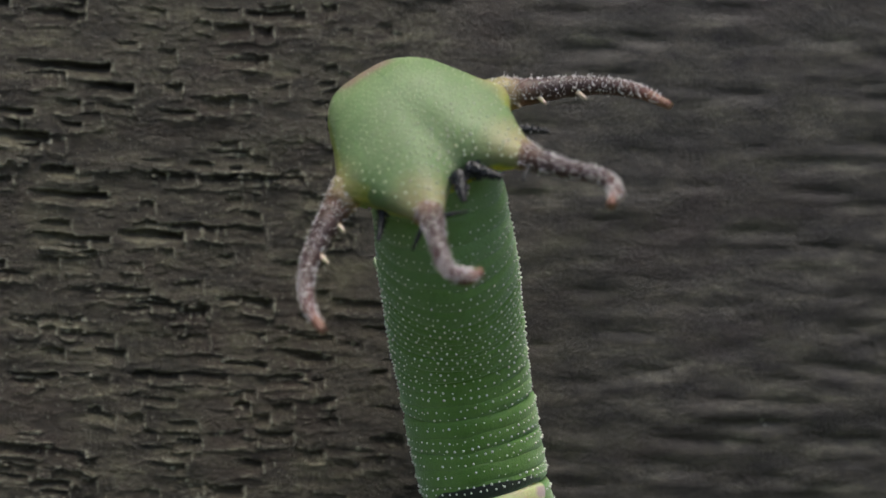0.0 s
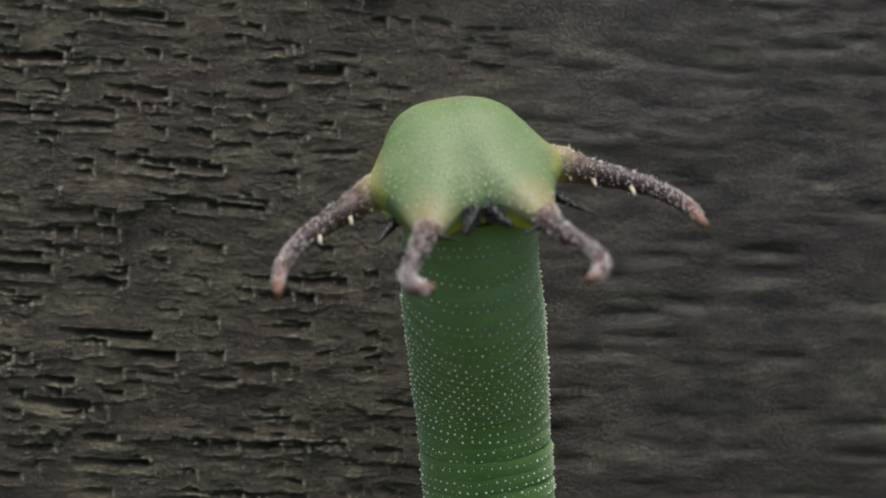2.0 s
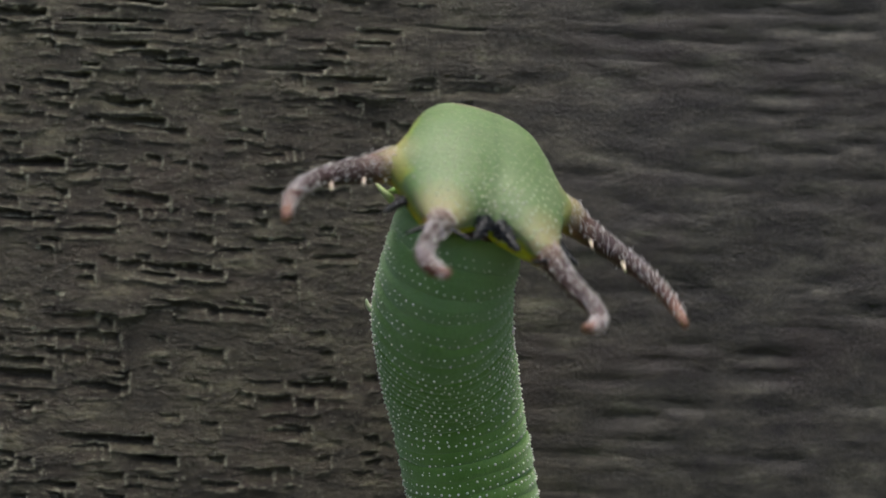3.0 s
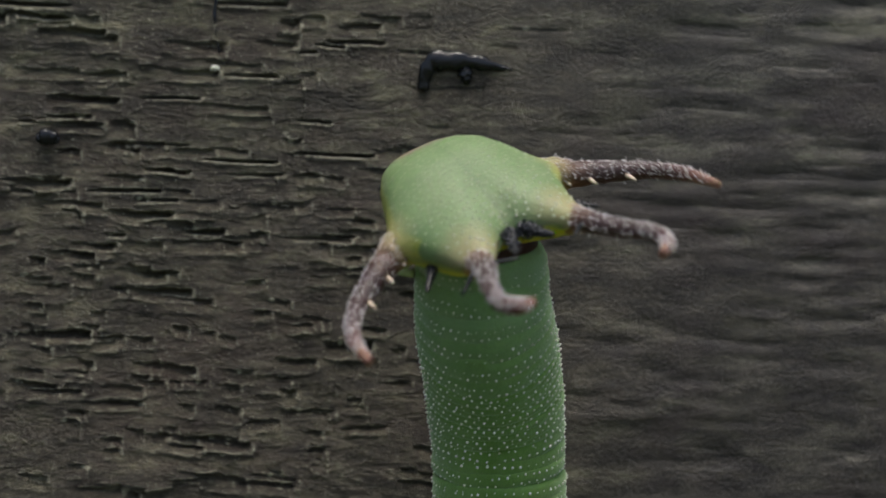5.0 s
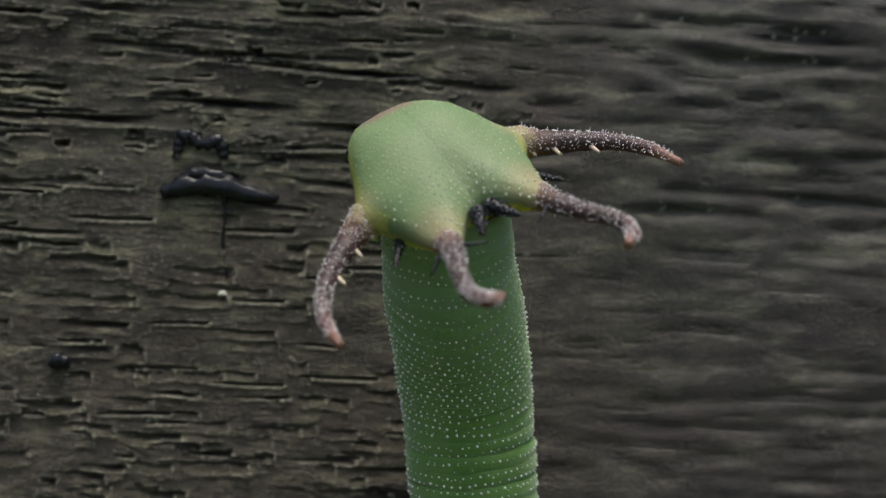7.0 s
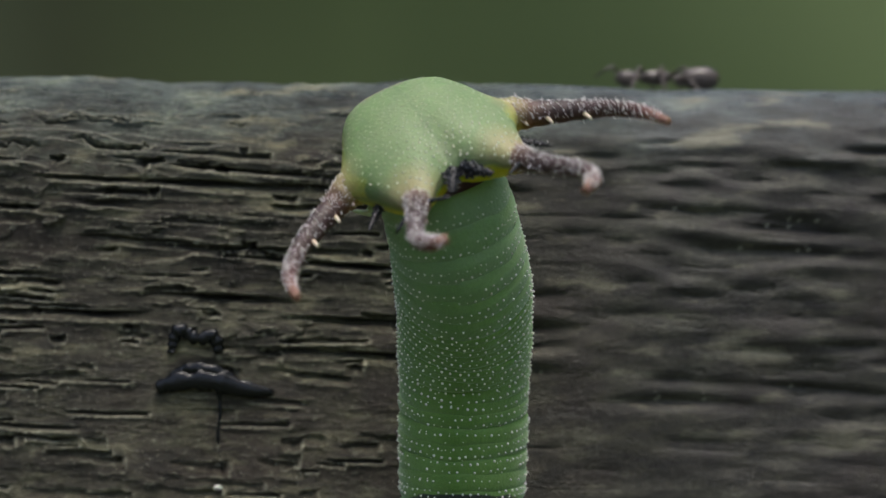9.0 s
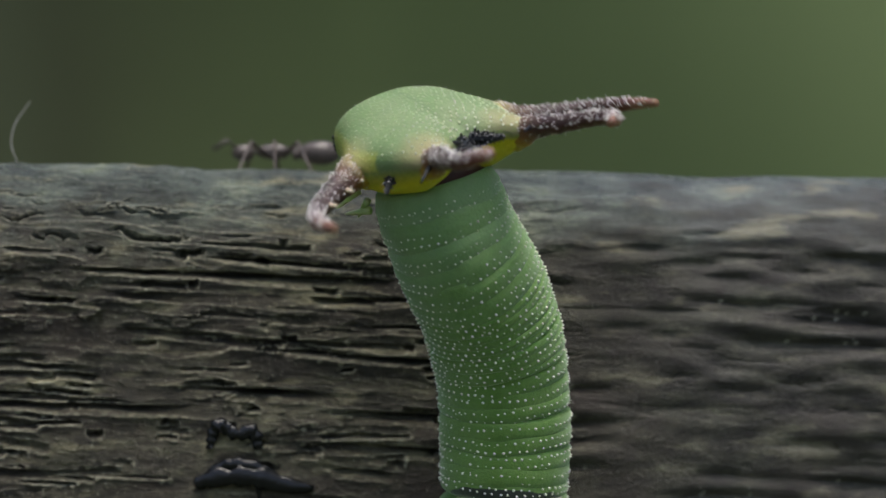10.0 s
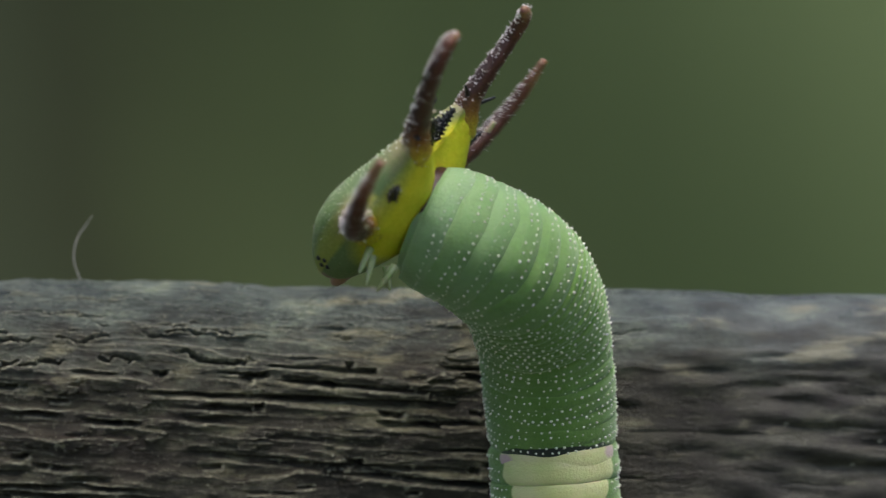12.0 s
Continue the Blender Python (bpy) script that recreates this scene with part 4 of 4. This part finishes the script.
def build_resin():
    """Dried black drips on the front of the rail."""
    a = Vector((0, -0.12, 0))
    ob = tagged(new("black_resin_drip"), "shiny black dried resin drip on weathered wood", "resin")
    bm = bmesh.new()
    blob(bm, [a + Vector(p) for p in ((-12.5, 0, 36.4), (-12.0, -.05, 36.62), (-11.2, -.1, 36.76), (-10.4, -.12, 36.78), (-9.7, -.1, 36.7), (-9.1, -.05, 36.5), (-8.3, 0, 36.32), (-7.3, .1, 36.2))], (0.2, 0.38, 0.42, 0.4, 0.46, 0.40, 0.36, 0.12), 1)
    blob(bm, [a + Vector(p) for p in ((-11.9, 0, 36.95), (-11.2, -.02, 37.22), (-10.6, -.05, 37.3), (-9.8, 0, 37.15), (-8.9, 0, 36.75))], (0.12, 0.24, 0.3, 0.26, 0.12), 5)
    part("lower_drip", finish(bm, [TAR]), ob)
    bm = bmesh.new()
    blob(bm, [a + Vector(p) for p in ((-11.85, .03, 38.0), (-11.75, 0, 38.6), (-11.45, -.06, 39.0), (-11.05, 0, 38.8))], (0.17, 0.24, 0.33, 0.27), 2)
    blob(bm, [a + Vector(p) for p in ((-11.2, 0, 38.85), (-10.6, -.05, 38.6), (-10.1, -.08, 38.75), (-9.8, 0, 38.45), (-9.75, 0.05, 38.0))], (0.27, 0.27, 0.32, 0.28, 0.2), 3)
    part("upper_drip", finish(bm, [TAR]), ob)
    bm = bmesh.new()
    blob(bm, [Vector(p) for p in ((-9.75, -0.02, 36.3), (-9.7, -0.03, 35.2), (-9.8, -0.03, 34.2), (-9.6, 0.0, 32.6))], (0.12, 0.08, 0.09, 0.03), 12)
    part("thin_run", finish(bm, [TAR]), ob)
    fleck = tagged(new("lichen_fleck"), "tiny pale lichen fleck on weathered wood", "lichen")
    bm = bmesh.new()
    blob(bm, [Vector(p) for p in ((-10.0, -0.04, 31.95), (-9.8, -0.1, 31.97), (-9.6, -0.04, 31.93))], (0.05, 0.11, 0.05), 14)
    part("crust", finish(bm, [DOT]), fleck)
    far = tagged(new("black_resin_drip"), "dull black hooked resin drip on weathered wood", "resin")
    bm = bmesh.new()
    blob(bm, [Vector(p) for p in ((-0.75, 0, 31.0), (-0.65, -.1, 31.7), (-0.3, -.16, 32.25), (0.5, -.18, 32.3), (1.4, -.15, 32.25), (2.4, -.05, 32.05), (3.2, .05, 31.95))], (0.22, 0.3, 0.4, 0.42, 0.36, 0.2, 0.06), 8)
    blob(bm, [Vector(p) for p in ((1.0, -.05, 32.2), (1.1, -.12, 31.75), (1.2, 0, 31.3))], (0.2, 0.32, 0.12), 9)
    part("hooked_drip", finish(bm, [TAR]), far)
    spot = tagged(new("black_resin_spot"), "small black resin spot on weathered wood", "resin")
    bm = bmesh.new()
    blob(bm, [Vector(p) for p in ((-17.45, -.08, 28.85), (-17.15, -.2, 28.98), (-16.8, -.2, 28.95), (-16.5, -.08, 28.8))], (0.12, 0.36, 0.32, 0.12), 3)
    part("drip", finish(bm, [TAR]), spot)


def build_fibre():
    bm = bmesh.new()
    tube(bm, spline([(-21.0, 4.3, 50.4), (-21.5, 4.6, 51.6), (-21.4, 4.9, 52.6), (-21.0, 5.1, 53.3), (-20.75, 5.1, 53.7)], 20), [0.028] * 20, 6)
    ob = new("plant_fibre", finish(bm, [FIBRE]))
    tagged(ob, "fine pale plant fibre standing on the rail", "fibre")


def build_ant():
    ant = tagged(new("ant"), "brown ant running along the top of the rail", "ant")
    def ball(name, c, r, label=""):
        bm = bmesh.new()
        bmesh.ops.create_uvsphere(bm, u_segments=20, v_segments=12, radius=1)
        for v in bm.verts:
            v.co = Vector((c[0] + v.co.x * r[0] * (1 - 0.12 * v.co.x), c[1] + v.co.y * r[1], c[2] + v.co.z * r[2])) * MM
        part(name, finish(bm, [ANT]), ant, label)
    ball("head", (-2.3, 0, 1.15), (0.62, 0.5, 0.45))
    ball("thorax", (-0.7, 0, 1.2), (0.95, 0.38, 0.42))
    ball("waist", (0.45, 0, 1.05), (0.22, 0.18, 0.3))
    ball("abdomen", (1.75, 0, 1.15), (1.15, 0.72, 0.65))
    for sd in (1, -1):
        for k, x in enumerate((-1.2, -0.7, -0.2)):
            bm = bmesh.new()
            dx = (-1.3, 0.1, 1.5)[k]
            tube(bm, [Vector((x, sd * 0.3, 1.05)), Vector((x + dx * 0.5, sd * 1.2, 1.65)), Vector((x + dx, sd * 2.0, 0.05)), Vector((x + dx * 1.25, sd * 2.25, 0.0))], [0.13, 0.1, 0.07, 0.05], 7)
            part("leg", finish(bm, [ANT]), ant)
        bm = bmesh.new()
        tube(bm, [Vector((-2.6, sd * 0.25, 1.3)), Vector((-3.2, sd * 0.7, 1.8)), Vector((-4.0, sd * 0.8, 1.3))], [0.07, 0.06, 0.05], 6)
        part("antenna", finish(bm, [ANT]), ant)
    for ob in ant.children:
        ob.data.transform(Matrix.Scale(0.92, 4))
    return ant


# ---- the wider place ----
def build_place():
    bm = bmesh.new()
    n = 48
    c = bm.verts.new((0, 0, -0.9))
    prev = None
    for r in (0.6, 1.5, 4, 12, 60, 1500):
        row = [bm.verts.new((r * math.cos(k * math.tau / n), r * math.sin(k * math.tau / n), -0.9 + (0.03 * math.sin(k * 1.7 + r) if r < 10 else 0))) for k in range(n)]
        for k in range(n):
            if prev is None:
                bm.faces.new((c, row[k], row[(k + 1) % n]))
            else:
                bm.faces.new((prev[k], row[k], row[(k + 1) % n], prev[(k + 1) % n]))
        prev = row
    tagged(new("ground", finish(bm, [make_ground()])), "dark leaf-strewn forest floor", "ground", kind="structure")
    bm = bmesh.new()
    rows = []
    for z in np.linspace(-1.0, 2.6, 14):
        rows.append([bm.verts.new(((4.0 + 0.2 * math.sin(k * 0.5 + z)) * math.sin(q), (4.0 + 0.2 * math.sin(k * 0.5 + z)) * math.cos(q), z)) for k, q in enumerate(np.linspace(-2.0, 2.0, 60))])
    for a, b in zip(rows, rows[1:]):
        for k in range(59):
            bm.faces.new((a[k], a[k + 1], b[k + 1], b[k]))
    tagged(new("backdrop", finish(bm, [make_backdrop()])), "soft green distance of out-of-focus woodland", "backdrop", kind="structure")
    for x in (-0.75, 0.75):
        bm = bmesh.new()
        bmesh.ops.create_cube(bm, size=1)
        for v in bm.verts:
            v.co = (x + v.co.x * 0.09, 0.0225 + v.co.y * 0.07, -0.473 + v.co.z * 0.854)
        bmesh.ops.bevel(bm, geom=bm.edges[:], offset=0.006, segments=2, affect="EDGES")
        tagged(new("rail_post", finish(bm, [WOOD], False)), "square weathered wooden post under the rail", "post", "rail posts")


build_place()
build_rail()
build_resin()
build_fibre()
ant = build_ant()
cat, cat_head, cat_rings = build_caterpillar()


# ---- what moves ----
def spine(head_pose, s, sway=(0, 0, 0)):
    """The pose of the body at s mm behind the neck, in the caterpillar's space (its origin at the saddle, z forward).
    sway: how far its two bends lean sideways, and how flat it lies before it rises to the head, mm."""
    neck = head_pose @ (NECK * MM)
    way = head_pose.to_3x3() @ Vector((0, 0, 1))
    way = Vector((way.x, 0.6 * way.y, way.z + 0.45)).normalized()
    d = neck.length
    p0, p1, p2, p3 = Vector(), Vector((sway[0] * MM, 0.2 * neck.y * (1 - sway[2]), 0.62 * d)), neck - way * 0.30 * d + Vector((sway[1] * MM, sway[2] * MM, 0)), neck
    if s >= SPAN:
        return Matrix.Translation((0, 0, -(s - SPAN) * MM))

    def at(u):
        v = 1 - u
        return p0 * v ** 3 + p1 * 3 * v * v * u + p2 * 3 * v * u * u + p3 * u ** 3
    steps = [at(k / 40) for k in range(41)]
    run = np.concatenate([[0], np.cumsum([(b - a).length for a, b in zip(steps, steps[1:])])])
    u = float(np.interp((1 - s / SPAN) * run[-1], run, np.linspace(0, 1, 41)))
    v = 1 - u
    p = at(u)
    g = ((p1 - p0) * 3 * v * v + (p2 - p1) * 6 * v * u + (p3 - p2) * 3 * u * u).normalized()
    q = Vector((0, 0, 1)).rotation_difference(g)
    return Matrix.Translation(p) @ q.to_matrix().to_4x4()


def motions():
    walk(cat, [
        (0, pose(0.00483, -0.00295, -0.00985, 0, -11.0, 0)),
        (0.5, pose(0.00419, -0.00295, -0.00725, 0, -7.4, 0)),
        (1, pose(0.00389, -0.00295, -0.00444, 0, -8.1, 0)),
        (1.5, pose(0.00371, -0.00295, -0.00195, 0, -6.1, 0)),
        (2, pose(0.00328, -0.00295, -0.00002, 0, -4.2, 0)),
        (2.5, pose(0.00330, -0.00295, 0.00205, 0, -4.9, 0)),
        (3, pose(0.00275, -0.00295, 0.00466, 0, -9.3, 0)),
        (3.2, pose(0.00261, -0.00295, 0.00559, 0, -7.9, 0)),
        (4.8, pose(0.00304, -0.00295, 0.00975, 0, -4.8, 0)),
        (5, pose(0.00227, -0.00295, 0.01115, 0, -2.4, 0)),
        (5.5, pose(0.00223, -0.00295, 0.01340, 0, -5.7, 0)),
        (6, pose(0.00189, -0.00295, 0.01582, 0, -6.5, 0)),
        (6.5, pose(0.00160, -0.00295, 0.01871, 0, -5.3, 0)),
        (7, pose(0.00129, -0.00295, 0.02194, 0, -4.8, 0)),
        (7.2, pose(0.00124, -0.00295, 0.02293, 0, -3.7, 0)),
        (8.8, pose(0.00104, -0.00295, 0.03081, 0, 1.0, 0)),
        (9, pose(0.00095, -0.00295, 0.03175, 0, 1.6, 0)),
        (9.5, pose(0.00076, -0.00295, 0.03361, 0, -0.5, 0)),
        (10, pose(0.00079, -0.00295, 0.03630, 0, -3.0, 0)),
        (10.2, pose(0.00081, -0.00295, 0.03709, 0, -4.4, 0)),
        (10.3, pose(0.00077, -0.00295, 0.03756, 0, -5.3, 0)),
        (10.5, pose(0.00044, -0.00295, 0.03836, 0, -5.3, 0)),
        (11, pose(0.00010, -0.00295, 0.04043, 0, -5.9, 0)),
        (11.5, pose(0.00006, -0.00295, 0.04285, 0, -4.8, 0)),
        (11.8, pose(-0.00009, -0.00295, 0.04347, 0, -4.2, 0)),
        (12, pose(-0.00000, -0.00295, 0.04390, 0, -3.8, 0)),
    ])
    head_rows = [
        (0, pose(0.00022, -0.00526, 0.01264, -8.5, 21.2, -166.5)),
        (0.5, pose(-0.00045, -0.00526, 0.01247, -6.5, 12.7, -163.1)),
        (1, pose(0.00043, -0.00545, 0.01196, -2.5, -10.6, -166.7)),
        (1.5, pose(-0.00006, -0.00562, 0.01261, -1.5, -12.8, -173.2)),
        (2, pose(-0.00032, -0.00552, 0.01262, -2.8, 4.8, -176.1)),
        (2.5, pose(-0.00022, -0.00559, 0.01297, -4.2, 16.1, -165.6)),
        (3, pose(0.00056, -0.00601, 0.01222, -7.1, -23.2, -163.7)),
        (3.2, pose(0.00075, -0.00685, 0.01110, 3.7, -37.3, -168.2)),
        (4.8, pose(-0.00029, -0.00506, 0.01213, 16.5, 34.3, -156.9)),
        (5, pose(-0.00035, -0.00457, 0.01219, 6.2, 21.7, -159.1)),
        (5.5, pose(-0.00037, -0.00521, 0.01303, -7.1, 7.2, -165.9)),
        (6, pose(0.00027, -0.00521, 0.01302, -8.0, -22.2, -169.8)),
        (6.5, pose(-0.00010, -0.00537, 0.01298, -5.2, 0.3, -170.0)),
        (7, pose(-0.00033, -0.00503, 0.01277, -3.0, 21.4, -159.8)),
        (7.2, pose(-0.00080, -0.00528, 0.01280, -2.2, 11.4, -157.9)),
        (8.8, pose(-0.00081, -0.00538, 0.01283, -0.9, 5.9, -174.1)),
        (9, pose(-0.00121, -0.00548, 0.01244, 6.0, 26.4, -168.3)),
        (9.5, pose(-0.00129, -0.00502, 0.01281, 14.5, 37.9, -154.1)),
        (10, pose(-0.00220, -0.00364, 0.01219, 23.1, 16.7, -149.9)),
        (10.2, pose(-0.00174, -0.00555, 0.01156, 34.0, 0.4, -159.1)),
        (10.3, pose(-0.00191, -0.00659, 0.01176, 38.9, -4.7, -162.3)),
        (10.5, pose(-0.00162, -0.00546, 0.01193, 47.5, -13.2, -179.6)),
        (11, pose(-0.00036, -0.00468, 0.01079, 59.7, -13.0, 162.2)),
        (11.5, pose(-0.00133, -0.00433, 0.00950, 69.2, 8.2, -158.5)),
        (11.8, pose(-0.00267, -0.00348, 0.00897, 74.5, 13.6, -139.2)),
        (12, pose(-0.00410, -0.00539, 0.00878, 76.2, 17.0, -119.0)),
    ]
    sways = [(-0.08, -0.9, 1), (0.17, -0.77, 1), (0.37, -1.25, 1), (0.21, -0.27, 1), (0.05, -0.41, 1), (0.34, -1.33, 1), (0.01, -0.83, 1), (0.09, -1.08, 1), (-0.2, -1.3, 1), (0.6, -1.4, 1), (0.03, -0.51, 1), (0.7, -0.8, 1), (0.02, -0.56, 1), (0.4, -1.2, 1), (0.11, -0.13, 1), (0, -0.08, 1), (-0.14, 0, 1), (0, -0.25, 0.8), (1.1, -0.6, 0.8), (0.58, 0.23, 0.3), (0.57, 0.35, 0), (0.56, 0.58, 0), (0.34, 0.08, 0), (0.14, -0.36, 0), (0.05, 0.2, 0), (0, 1.1, 0)]
    walk(cat_head, head_rows)
    for ob, s in cat_rings:
        walk(ob, [(t, spine(m, s, lean)) for (t, m), lean in zip(head_rows, sways)])
    def stand(x, y, z, ahead, up):
        """A place for the ant in mm, facing ahead with its back towards up."""
        ahead, up = Vector(ahead).normalized(), Vector(up)
        side = up.cross(-ahead).normalized()
        up = (-ahead).cross(side)
        m = Matrix((-ahead, side, up)).transposed().to_4x4()
        m.translation = Vector((x, y, z)) * MM
        return m

    def along(x, y):
        """Running left on top of the rail."""
        return stand(x, y, 50.6 - 0.016 * (x + 20), (-1, 0, 0), (0, 0, 1))
    # down over the edge, across the front, back up and along the top
    walk(ant, [
        (0.0, stand(-8, 38, 48.4, (0.1, -1, 0), (0, 0, 1))), (6.0, stand(-6.5, 15, 49.7, (0.1, -1, 0), (0, 0, 1))),
        (6.75, stand(-5.8, 4.6, 50.3, (0.1, -1, -0.15), (0, -0.15, 1))), (6.95, stand(-5.7, 1.0, 49.0, (0, -0.6, -0.8), (0, -0.8, 0.6))),
        (7.1, stand(-5.5, -0.1, 46.9, (-0.25, -0.05, -1), (0, -1, 0))), (7.2, stand(-5.1, -0.1, 44.9, (-0.3, 0, -1), (0, -1, 0))),
        (7.35, stand(-4.6, -0.1, 43.9, (0.5, 0, -0.8), (0, -1, 0))), (7.5, stand(-3.0, -0.1, 44.2, (1, 0, 0.3), (0, -1, 0))),
        (7.75, stand(1.0, -0.1, 45.8, (1, 0, 0.4), (0, -1, 0.1))), (8.0, stand(6.0, 0.2, 47.2, (1, 0, 0.35), (0, -1, 0.3))),
        (8.25, stand(11.0, 0.9, 48.6, (0.8, 0.3, 0.5), (0, -0.8, 0.7))), (8.45, stand(14.6, 3.6, 49.8, (0.7, 0.7, 0.15), (0, -0.2, 1))),
        (8.6, stand(16.0, 6.0, 49.75, (0.3, 1, 0), (0, 0, 1))), (8.7, stand(16.2, 7.6, 49.7, (-0.55, 0.8, 0), (0, 0, 1))),
        (8.8, along(15.0, 8.0)), (9.0, along(12.0, 8.0)), (9.2, along(6.3, 8.0)), (9.5, along(-1.5, 8.0)), (9.9, along(-8.3, 8.0)), (10.1, along(-9.0, 8.0)),
        (10.3, along(-10.0, 8.0)), (10.5, along(-14.9, 8.0)), (10.7, along(-19.5, 8.0)), (11.0, along(-29.0, 8.5)), (12.0, along(-60.0, 9.0)),
    ])


motions()
